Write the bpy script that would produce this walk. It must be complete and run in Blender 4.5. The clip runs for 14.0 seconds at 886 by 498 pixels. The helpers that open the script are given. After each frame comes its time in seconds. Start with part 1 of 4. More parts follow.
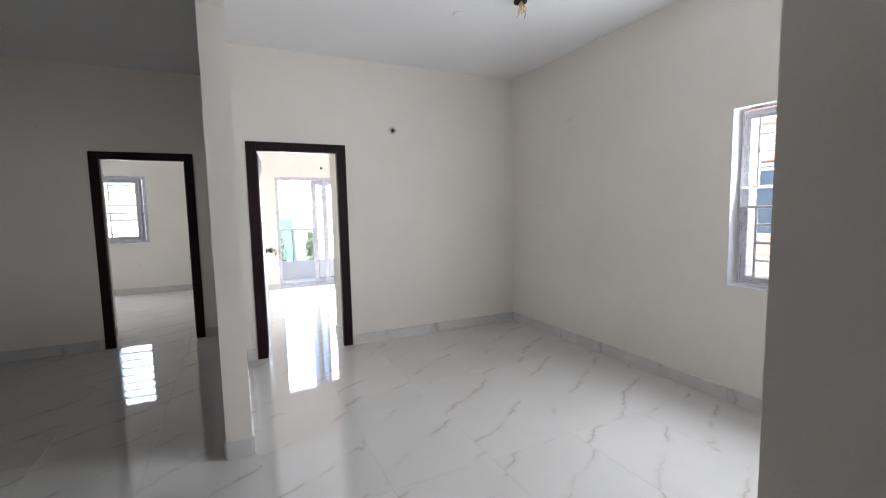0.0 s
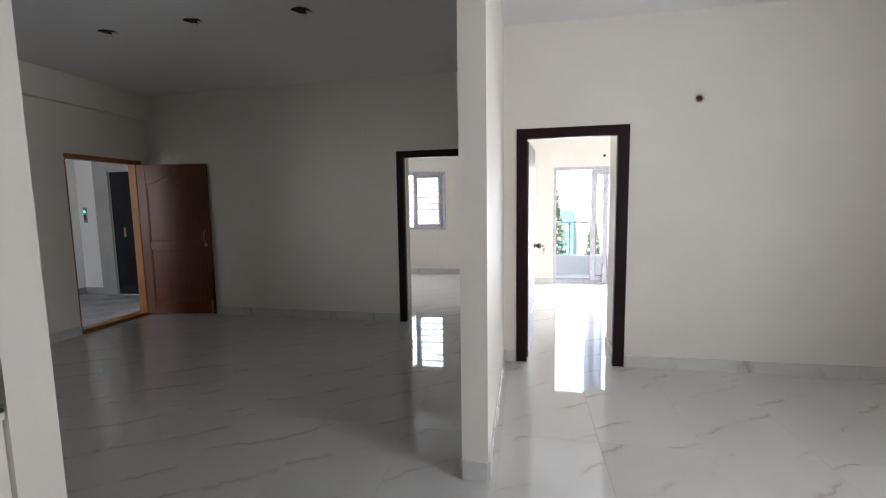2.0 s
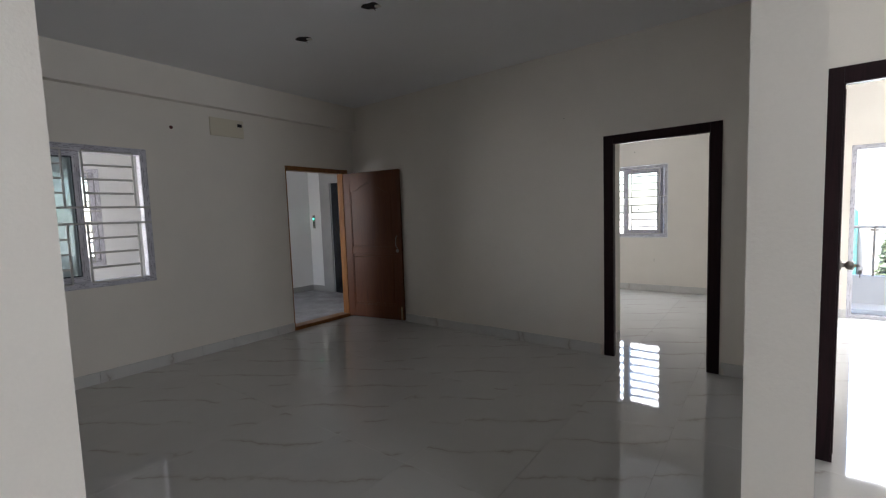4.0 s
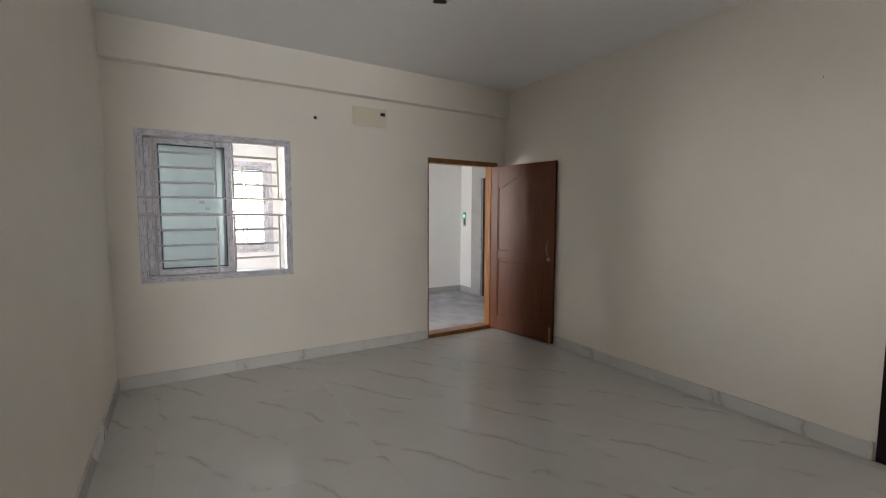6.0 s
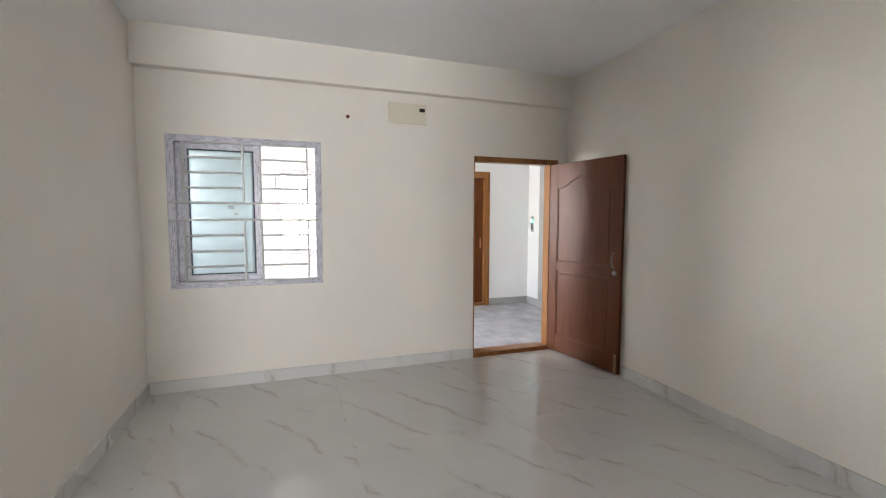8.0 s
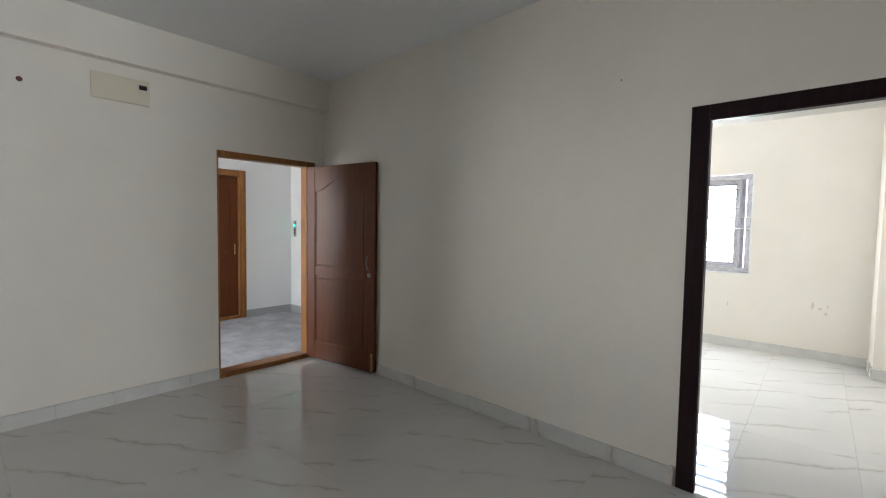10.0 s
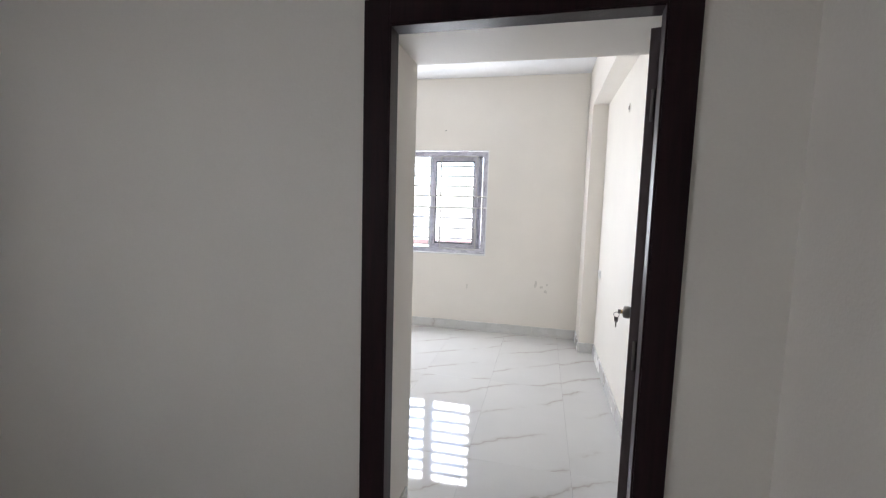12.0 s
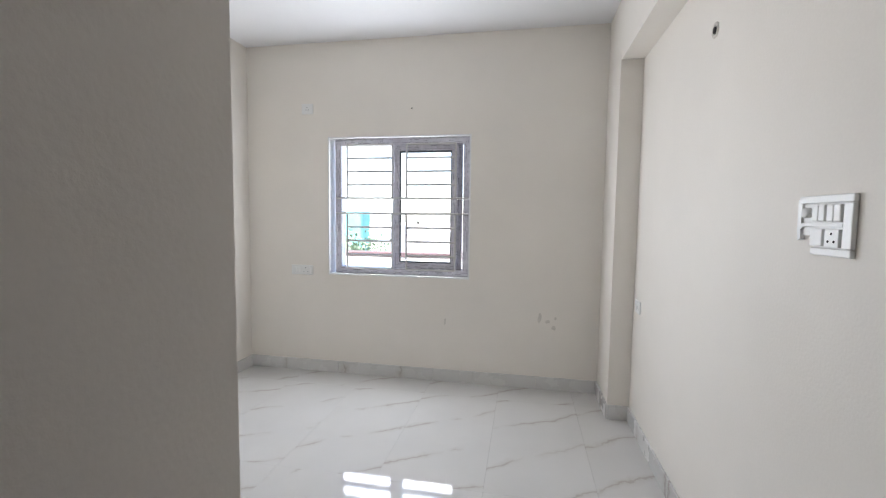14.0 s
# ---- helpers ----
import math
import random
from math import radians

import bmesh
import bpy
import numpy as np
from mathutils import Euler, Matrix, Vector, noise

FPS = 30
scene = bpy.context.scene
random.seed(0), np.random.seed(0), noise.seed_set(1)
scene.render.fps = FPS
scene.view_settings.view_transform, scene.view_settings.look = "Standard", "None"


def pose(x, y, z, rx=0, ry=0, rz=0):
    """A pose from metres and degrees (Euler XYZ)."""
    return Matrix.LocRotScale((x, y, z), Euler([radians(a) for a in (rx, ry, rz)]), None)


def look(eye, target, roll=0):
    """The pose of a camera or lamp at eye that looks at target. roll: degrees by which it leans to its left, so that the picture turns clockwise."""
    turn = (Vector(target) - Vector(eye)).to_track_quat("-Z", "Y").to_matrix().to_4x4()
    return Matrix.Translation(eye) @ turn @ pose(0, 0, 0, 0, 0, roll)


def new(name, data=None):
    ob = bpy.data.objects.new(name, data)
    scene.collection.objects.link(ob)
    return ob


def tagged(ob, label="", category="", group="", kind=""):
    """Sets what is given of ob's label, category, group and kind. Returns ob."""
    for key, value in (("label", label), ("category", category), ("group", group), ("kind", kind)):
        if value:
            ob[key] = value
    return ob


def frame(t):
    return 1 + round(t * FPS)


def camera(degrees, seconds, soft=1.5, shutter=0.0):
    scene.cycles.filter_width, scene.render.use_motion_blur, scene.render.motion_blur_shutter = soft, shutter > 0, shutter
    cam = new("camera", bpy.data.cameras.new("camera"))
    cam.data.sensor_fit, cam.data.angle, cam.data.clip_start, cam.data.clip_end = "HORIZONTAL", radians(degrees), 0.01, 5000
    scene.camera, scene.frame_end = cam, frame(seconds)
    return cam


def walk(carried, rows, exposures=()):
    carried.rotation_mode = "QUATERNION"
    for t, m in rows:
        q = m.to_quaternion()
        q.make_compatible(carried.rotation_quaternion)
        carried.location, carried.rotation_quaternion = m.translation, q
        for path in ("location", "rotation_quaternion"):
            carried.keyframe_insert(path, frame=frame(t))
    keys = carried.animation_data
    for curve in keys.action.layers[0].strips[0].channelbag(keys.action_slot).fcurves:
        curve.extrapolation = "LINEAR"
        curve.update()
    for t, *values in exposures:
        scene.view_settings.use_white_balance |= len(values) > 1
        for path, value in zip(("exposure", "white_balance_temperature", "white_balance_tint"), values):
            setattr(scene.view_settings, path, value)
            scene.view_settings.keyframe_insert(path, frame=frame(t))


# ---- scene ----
cam = camera(91.6, 14.0, soft=1.2)
PATH = [
    (0, (0.092, 0.824, 1.444), (0.955, 2.619, 1.258), -1.2),
    (0.5, (0.182, 0.961, 1.45), (0.69, 2.885, 1.251), -1.8),
    (1, (0.251, 1.126, 1.456), (0.472, 3.104, 1.259), -2.0),
    (1.5, (0.308, 1.244, 1.479), (0.163, 3.229, 1.278), -0.6),
    (2, (0.298, 1.397, 1.469), (-0.076, 3.351, 1.263), -0.9),
    (2.5, (0.215, 1.586, 1.479), (-0.379, 3.485, 1.277), -1.4),
    (3, (0.169, 1.801, 1.482), (-0.723, 3.58, 1.286), -1.4),
    (3.5, (0.134, 2.024, 1.444), (-0.944, 3.7, 1.266), -1.3),
    (3.7, (0.089, 2.132, 1.429), (-1.039, 3.775, 1.26), -1.7),
    (5.8, (-0.465, 2.941, 1.473), (-2.115, 4.06, 1.312), 0.4),
    (6, (-0.501, 3.017, 1.473), (-2.199, 4.06, 1.311), 0.2),
    (6.5, (-0.519, 3.214, 1.462), (-2.337, 4.032, 1.303), 0.3),
    (7, (-0.658, 3.431, 1.456), (-2.534, 4.105, 1.298), 0.1),
    (7.2, (-0.699, 3.526, 1.47), (-2.589, 4.16, 1.314), 0.0),
    (9.5, (-0.752, 3.772, 1.489), (-2.361, 4.956, 1.384), 0.6),
    (10, (-0.700, 3.866, 1.455), (-2.013, 5.372, 1.350), 0.9),
    (10.5, (-0.675, 4.038, 1.464), (-1.643, 5.783, 1.337), 1.1),
    (11, (-0.587, 4.397, 1.489), (-1.318, 6.249, 1.31), 2.1),
    (11.5, (-0.641, 4.795, 1.498), (-1.141, 6.721, 1.3), 2.7),
    (12, (-0.677, 5.219, 1.488), (-1.121, 7.16, 1.294), 1.7),
    (12.5, (-0.718, 5.624, 1.475), (-1.147, 7.569, 1.298), 1.6),
    (13, (-0.778, 5.987, 1.451), (-1.167, 7.942, 1.294), 1.2),
    (13.5, (-0.816, 6.343, 1.454), (-1.189, 8.302, 1.304), 0.7),
    (14, (-0.869, 6.646, 1.453), (-1.237, 8.607, 1.308), 0.7),
]
walk(cam, [(t, look(eye, target, roll)) for t, eye, target, roll in PATH],
     [(0, 2.6, 6300, 13), (1.5, 2.6, 6350, 13), (2.5, 2.5, 6400, 12), (3.7, 2.45, 6400, 12), (5.8, 3.45, 6850, 12), (6.1, 3.75, 6900, 12), (6.6, 4.55, 6800, 11),
      (7.2, 4.5, 6650, 11), (9.5, 4.0, 6600, 10), (10.0, 3.75, 6400, 8), (11.0, 3.6, 6250, 11), (12.0, 3.3, 6200, 13), (12.5, 3.1, 6050, 12), (13.0, 2.9, 5950, 12), (13.5, 2.88, 6050, 13), (14, 2.68, 6250, 13)])

# ---------------------------------------------------------------- light
world = bpy.data.worlds.new("world")
scene.world = world
world.use_nodes = True
wn = world.node_tree
sky = wn.nodes.new("ShaderNodeTexSky")
sky.sky_type, sky.sun_disc = "NISHITA", False
sky.sun_elevation, sky.sun_rotation = radians(58), radians(200)
sky.dust_density, sky.air_density = 1.5, 1.0
wn.links.new(sky.outputs["Color"], wn.nodes["Background"].inputs["Color"])
wn.nodes["Background"].inputs["Strength"].default_value = 0.15

sun = bpy.data.lights.new("sun", "SUN")
sun.energy, sun.angle, sun.color = 4.5, radians(8), (1.0, 0.96, 0.9)
new("sun", sun).matrix_world = look((-6, -16, 30), (0, 0, 0))


def window_light(name, at, toward, wide, high, watts, colour=(0.925, 0.965, 1.0), spread=180):
    """An area lamp in an opening, for the sky's light or added light."""
    lamp = bpy.data.lights.new(name, "AREA")
    lamp.shape, lamp.size, lamp.size_y = "RECTANGLE", wide, high
    lamp.energy, lamp.color, lamp.spread = watts, colour, radians(spread)
    new(name, lamp).matrix_world = look(at, toward)


# ---------------------------------------------------------------- materials
def material(name):
    m = bpy.data.materials.new(name)
    m.use_nodes = True
    return m, m.node_tree.nodes, m.node_tree.links, m.node_tree.nodes["Principled BSDF"]


def ramp(nodes, stops):
    r = nodes.new("ShaderNodeValToRGB")
    while len(r.color_ramp.elements) < len(stops):
        r.color_ramp.elements.new(0.5)
    for e, (p, c) in zip(r.color_ramp.elements, stops):
        e.position, e.color = p, (*c, 1)
    return r


def tex_noise(nodes, links, vector, scale, detail=4.0, rough=0.55, distortion=0.0):
    n = nodes.new("ShaderNodeTexNoise")
    n.inputs["Scale"].default_value, n.inputs["Detail"].default_value = scale, detail
    n.inputs["Roughness"].default_value, n.inputs["Distortion"].default_value = rough, distortion
    if vector is not None:
        links.new(vector, n.inputs["Vector"])
    return n


def world_coords(nodes, links, scale=(1, 1, 1), turn=(0, 0, 0), randomise=0.0):
    """Position in metres, stretched and turned; with randomise each object gets a shift of its own."""
    geo = nodes.new("ShaderNodeNewGeometry")
    mp = nodes.new("ShaderNodeMapping")
    mp.inputs["Scale"].default_value, mp.inputs["Rotation"].default_value = scale, turn
    links.new(geo.outputs["Position"], mp.inputs["Vector"])
    if randomise:
        info = nodes.new("ShaderNodeObjectInfo")
        mul = nodes.new("ShaderNodeMath")
        mul.operation = "MULTIPLY"
        mul.inputs[1].default_value = randomise
        links.new(info.outputs["Random"], mul.inputs[0])
        comb = nodes.new("ShaderNodeCombineXYZ")
        for k in range(3):
            links.new(mul.outputs[0], comb.inputs[k])
        links.new(comb.outputs[0], mp.inputs["Location"])
    return mp.outputs["Vector"]


def plain(name, colour, rough, metal=0.0, vary=0.06, scale=3.0, grain=60.0, bump=0.02, stretch=(1, 1, 1)):
    """A surface with variation at two scales and a fine relief."""
    m, nodes, links, bsdf = material(name)
    co = world_coords(nodes, links, stretch)
    big, fine = tex_noise(nodes, links, co, scale), tex_noise(nodes, links, co, grain, 3)
    mix = nodes.new("ShaderNodeMath")
    mix.operation = "MULTIPLY_ADD"
    mix.inputs[1].default_value = 0.35
    links.new(fine.outputs["Fac"], mix.inputs[0])
    links.new(big.outputs["Fac"], mix.inputs[2])
    lo, hi = [tuple(min(1, c * k) for c in colour) for k in (1 - vary, 1 + vary)]
    r = ramp(nodes, [(0.45, lo), (0.9, hi)])
    links.new(mix.outputs[0], r.inputs["Fac"])
    links.new(r.outputs["Color"], bsdf.inputs["Base Color"])
    bsdf.inputs["Roughness"].default_value, bsdf.inputs["Metallic"].default_value = rough, metal
    if bump:
        b = nodes.new("ShaderNodeBump")
        b.inputs["Strength"].default_value, b.inputs["Distance"].default_value = 1.0, bump * 0.05
        links.new(fine.outputs["Fac"], b.inputs["Height"])
        links.new(b.outputs["Normal"], bsdf.inputs["Normal"])
    return m


def math_node(nodes, links, op, a, b=None, c=None):
    n = nodes.new("ShaderNodeMath")
    n.operation = op
    for k, v in enumerate((a, b, c)):
        if v is None:
            continue
        if isinstance(v, (int, float)):
            n.inputs[k].default_value = v
        else:
            links.new(v, n.inputs[k])
    return n.outputs[0]


def marble(name, base, rough=0.028, slope=0.62, period=0.46, vein_colour=(0.33, 0.275, 0.23), strength=0.6):
    """White polished vitrified marble: cloudy ground and broken slanting veins, printed on each tile with a shift of its own."""
    m, nodes, links, bsdf = material(name)
    tc, info = nodes.new("ShaderNodeTexCoord"), nodes.new("ShaderNodeObjectInfo")
    shift = nodes.new("ShaderNodeVectorMath")
    shift.operation = "ADD"
    comb = nodes.new("ShaderNodeCombineXYZ")
    links.new(math_node(nodes, links, "MULTIPLY", info.outputs["Random"], 0.9), comb.inputs[2])
    links.new(tc.outputs["Object"], shift.inputs[0])
    links.new(comb.outputs[0], shift.inputs[1])
    co = shift.outputs[0]
    sep = nodes.new("ShaderNodeSeparateXYZ")
    links.new(tc.outputs["Object"], sep.inputs[0])
    wobble = tex_noise(nodes, links, co, 2.6, 6, 0.62)
    fine = tex_noise(nodes, links, co, 14.0, 3, 0.6)
    u = math_node(nodes, links, "MULTIPLY_ADD", sep.outputs["X"], -slope, sep.outputs["Y"])
    u = math_node(nodes, links, "MULTIPLY_ADD", wobble.outputs["Fac"], 0.27, u)
    u = math_node(nodes, links, "MULTIPLY_ADD", fine.outputs["Fac"], 0.035, u)
    u = math_node(nodes, links, "MULTIPLY_ADD", info.outputs["Random"], 0.1, u)
    d = math_node(nodes, links, "PINGPONG", u, period / 2)
    vein = ramp(nodes, [(0.0, (1, 1, 1)), (0.0045, (0.8, 0.8, 0.8)), (0.013, (0.28, 0.28, 0.28)), (0.045, (0, 0, 0))])
    links.new(d, vein.inputs["Fac"])
    breaks = tex_noise(nodes, links, co, 3.2, 2)
    keep = ramp(nodes, [(0.40, (0, 0, 0)), (0.55, (1, 1, 1))])
    links.new(breaks.outputs["Fac"], keep.inputs["Fac"])
    mask = math_node(nodes, links, "MULTIPLY", vein.outputs["Color"], keep.outputs["Color"])
    mask = math_node(nodes, links, "MULTIPLY", mask, strength)
    cloud = tex_noise(nodes, links, co, 1.6, 5)
    ground = ramp(nodes, [(0.3, tuple(c * 0.92 for c in base)), (0.7, base)])
    links.new(cloud.outputs["Fac"], ground.inputs["Fac"])
    mix = nodes.new("ShaderNodeMixRGB")
    mix.inputs["Color2"].default_value = (*vein_colour, 1)
    links.new(mask, mix.inputs["Fac"])
    links.new(ground.outputs["Color"], mix.inputs["Color1"])
    links.new(mix.outputs["Color"], bsdf.inputs["Base Color"])
    smear = tex_noise(nodes, links, world_coords(nodes, links), 2.2, 5)
    rr = ramp(nodes, [(0.35, (rough, rough, rough)), (0.75, (rough * 1.7, rough * 1.7, rough * 1.7))])
    links.new(smear.outputs["Fac"], rr.inputs["Fac"])
    links.new(rr.outputs["Color"], bsdf.inputs["Roughness"])
    wob = tex_noise(nodes, links, world_coords(nodes, links), 5.0, 2)
    b = nodes.new("ShaderNodeBump")
    b.inputs["Strength"].default_value, b.inputs["Distance"].default_value = 0.25, 0.0005
    links.new(wob.outputs["Fac"], b.inputs["Height"])
    links.new(b.outputs["Normal"], bsdf.inputs["Normal"])
    return m


def wood(name, dark, light, rough, along=(14, 14, 1.0)):
    m, nodes, links, bsdf = material(name)
    co = world_coords(nodes, links, along)
    n = tex_noise(nodes, links, co, 2.4, 6, 0.6, 1.2)
    r = ramp(nodes, [(0.3, dark), (0.7, light)])
    links.new(n.outputs["Fac"], r.inputs["Fac"])
    links.new(r.outputs["Color"], bsdf.inputs["Base Color"])
    bsdf.inputs["Roughness"].default_value = rough
    b = nodes.new("ShaderNodeBump")
    b.inputs["Strength"].default_value, b.inputs["Distance"].default_value = 0.5, 0.001
    links.new(n.outputs["Fac"], b.inputs["Height"])
    links.new(b.outputs["Normal"], bsdf.inputs["Normal"])
    return m


def film_wrapped(name, upright):
    """Pale uPVC under a protective film with rows of dark printed dashes along the member."""
    m, nodes, links, bsdf = material(name)
    geo, sep = nodes.new("ShaderNodeNewGeometry"), nodes.new("ShaderNodeSeparateXYZ")
    links.new(geo.outputs["Position"], sep.inputs[0])
    level = math_node(nodes, links, "ADD", sep.outputs["X"], sep.outputs["Y"])
    along, across = (sep.outputs["Z"], level) if upright else (level, sep.outputs["Z"])
    row = math_node(nodes, links, "DIVIDE", across, 0.0135)
    index = math_node(nodes, links, "FLOOR", row)
    off = math_node(nodes, links, "ABSOLUTE", math_node(nodes, links, "SUBTRACT", math_node(nodes, links, "FRACT", row), 0.5))
    band = math_node(nodes, links, "LESS_THAN", off, 0.2)
    comb = nodes.new("ShaderNodeCombineXYZ")
    links.new(math_node(nodes, links, "MULTIPLY", along, 13.0), comb.inputs[0])
    links.new(math_node(nodes, links, "MULTIPLY", index, 5.3), comb.inputs[1])
    dash = tex_noise(nodes, links, comb.outputs[0], 1.0, 2)
    on = math_node(nodes, links, "GREATER_THAN", dash.outputs["Fac"], 0.52)
    worn = tex_noise(nodes, links, geo.outputs["Position"], 90.0, 2)
    ink = math_node(nodes, links, "MULTIPLY", math_node(nodes, links, "MULTIPLY", band, on), worn.outputs["Fac"])
    cloud = tex_noise(nodes, links, geo.outputs["Position"], 12.0, 4)
    ground = ramp(nodes, [(0.3, (0.52, 0.51, 0.57)), (0.7, (0.68, 0.67, 0.73))])
    links.new(cloud.outputs["Fac"], ground.inputs["Fac"])
    mix = nodes.new("ShaderNodeMixRGB")
    mix.inputs["Color2"].default_value = (0.10, 0.10, 0.15, 1)
    links.new(ink, mix.inputs["Fac"])
    links.new(ground.outputs["Color"], mix.inputs["Color1"])
    links.new(mix.outputs["Color"], bsdf.inputs["Base Color"])
    bsdf.inputs["Roughness"].default_value = 0.35
    return m


def glass(name, tint=(1, 1, 1), rough=0.0):
    m, nodes, links, bsdf = material(name)
    bsdf.inputs["Base Color"].default_value = (*tint, 1)
    bsdf.inputs["Transmission Weight"].default_value = 1.0
    bsdf.inputs["Roughness"].default_value = rough
    bsdf.inputs["IOR"].default_value = 1.1 if rough else 1.45
    return m


def foliage(name, dark, light):
    m, nodes, links, bsdf = material(name)
    geo = nodes.new("ShaderNodeNewGeometry")
    r = ramp(nodes, [(0.0, dark), (1.0, light)])
    links.new(geo.outputs["Random Per Island"], r.inputs["Fac"])
    links.new(r.outputs["Color"], bsdf.inputs["Base Color"])
    bsdf.inputs["Roughness"].default_value = 0.6
    return m


M_WALL = plain("cream_paint", (0.83, 0.787, 0.722), 0.62, vary=0.035, scale=1.3, grain=110, bump=0.012)
M_CEIL = plain("white_ceiling_paint", (0.86, 0.86, 0.87), 0.7, vary=0.03, scale=0.8, grain=120, bump=0.03)
M_WHITE = plain("white_wall_paint", (0.78, 0.78, 0.78), 0.6, vary=0.03, scale=1.1, grain=120, bump=0.03)
M_TILE = marble("polished_marble_tile", (0.645, 0.635, 0.615))
M_SKIRT = marble("skirting_marble", (0.70, 0.69, 0.67), 0.2, -0.9, 0.52)
M_GROUT = plain("pale_grout", (0.70, 0.69, 0.67), 0.8)
M_DARK = wood("dark_stained_frame", (0.009, 0.003, 0.005), (0.022, 0.008, 0.011), 0.42)
M_DARK.node_tree.nodes["Principled BSDF"].inputs["Specular IOR Level"].default_value = 0.22
M_TEAK = wood("varnished_teak", (0.17, 0.062, 0.013), (0.34, 0.14, 0.034), 0.3)
M_LEAF = wood("brown_polished_wood", (0.092, 0.023, 0.005), (0.138, 0.038, 0.009), 0.42)
M_LEAF.node_tree.nodes["Principled BSDF"].inputs["Specular IOR Level"].default_value = 0.3
M_LAM = wood("grey_brown_laminate", (0.078, 0.059, 0.061), (0.112, 0.088, 0.090), 0.42, (9, 9, 4))
M_INLAY = plain("pale_inlay", (0.68, 0.67, 0.66), 0.4)
M_FILM = (film_wrapped("film_wrapped_upvc", False), film_wrapped("film_wrapped_upvc_upright", True))
M_GASKET = plain("black_gasket", (0.045, 0.062, 0.075), 0.6)
M_BAR = plain("white_painted_steel", (0.58, 0.57, 0.56), 0.45, grain=90)
M_GLASS = glass("clear_glass")
M_FROST = glass("frosted_glass", (0.20, 0.25, 0.265), 0.55)
M_STEEL = plain("brushed_steel", (0.30, 0.28, 0.26), 0.28, 1.0)
M_BRASS = plain("aged_brass", (0.55, 0.40, 0.2), 0.35, 1.0)
M_PLASTIC = plain("white_switch_plastic", (0.82, 0.82, 0.80), 0.35, vary=0.02)
M_GREYP = plain("grey_plastic", (0.30, 0.30, 0.31), 0.4)
# Near-black stands for the shade inside holes, which are only raised caps.
M_HOLE = plain("hole_shade_black", (0.02, 0.015, 0.015), 0.8)
M_RED = plain("red_conduit", (0.10, 0.018, 0.018), 0.5)
M_CREAM = plain("cream_cover_board", (0.74, 0.68, 0.55), 0.5, vary=0.03)
M_CEMENT = plain("dusty_cement_floor", (0.38, 0.387, 0.415), 0.75, vary=0.28, scale=4, grain=40, bump=0.08)
M_GREYST = plain("grey_granite_cladding", (0.36, 0.36, 0.36), 0.3, vary=0.1, grain=160)
M_BLACK = plain("black_lift_enamel", (0.012, 0.014, 0.02), 0.25)
M_GRANITE = plain("black_granite", (0.022, 0.026, 0.020), 0.12, vary=0.5, scale=20, grain=200, bump=0.0)
M_SCUFF = plain("scuffed_plaster", (0.69, 0.65, 0.59), 0.8, vary=0.08, scale=30)


# ---------------------------------------------------------------- mesh helpers
def box(bm, x0, x1, y0, y1, z0, z1, m=None):
    vs = [bm.verts.new((x, y, z)) for x in (x0, x1) for y in (y0, y1) for z in (z0, z1)]
    if m is not None:
        for v in vs:
            v.co = m @ v.co
    for f in ((0, 1, 3, 2), (4, 6, 7, 5), (0, 4, 5, 1), (2, 3, 7, 6), (0, 2, 6, 4), (1, 5, 7, 3)):
        bm.faces.new([vs[i] for i in f])
    return bm


def soft_box(x0, x1, y0, y1, z0, z1, r=0.004, seg=2):
    bm = bmesh.new()
    box(bm, x0, x1, y0, y1, z0, z1)
    bmesh.ops.recalc_face_normals(bm, faces=bm.faces)
    bmesh.ops.bevel(bm, geom=bm.edges[:], offset=r, segments=seg, affect="EDGES", profile=0.5)
    return bm


def rod(bm, a, b, r, n=10):
    a, b = Vector(a), Vector(b)
    q = (b - a).to_track_quat("Z", "Y").to_matrix().to_4x4()
    m = Matrix.Translation((a + b) / 2) @ q
    bmesh.ops.create_cone(bm, cap_ends=True, segments=n, radius1=r, radius2=r, depth=(b - a).length, matrix=m)
    return bm


def lathe(profile, n=20, m=None):
    """Turned shape about z from (radius, height) pairs."""
    bm = bmesh.new()
    rings = []
    for r, z in profile:
        rings.append([bm.verts.new((r * math.cos(2 * math.pi * i / n), r * math.sin(2 * math.pi * i / n), z)) for i in range(n)])
    for a, b in zip(rings, rings[1:]):
        for i in range(n):
            bm.faces.new((a[i], a[(i + 1) % n], b[(i + 1) % n], b[i]))
    bm.faces.new(rings[0][::-1])
    bm.faces.new(rings[-1])
    for f in bm.faces:
        f.smooth = True
    if m is not None:
        bmesh.ops.transform(bm, matrix=m, verts=bm.verts)
    return bm


def part(name, bm, mat, parent=None, label=""):
    me = bpy.data.meshes.new(name)
    bmesh.ops.recalc_face_normals(bm, faces=bm.faces)
    if not isinstance(mat, tuple):
        for f in bm.faces:
            f.material_index = 0
    bm.to_mesh(me)
    bm.free()
    for one in (mat if isinstance(mat, tuple) else (mat,)):
        me.materials.append(one)
    ob = new(name, me)
    if parent is not None:
        ob.parent = parent
    if label:
        tagged(ob, label)
    return ob


def thing(name, label, category, m=None, group="", kind=""):
    ob = new(name)
    ob.empty_display_size = 0.1
    if m is not None:
        ob.matrix_basis = m
    return tagged(ob, label, category, group, kind)


def structure(name, bm, mat, label, category):
    return tagged(part(name, bm, mat), label, category, kind="structure")


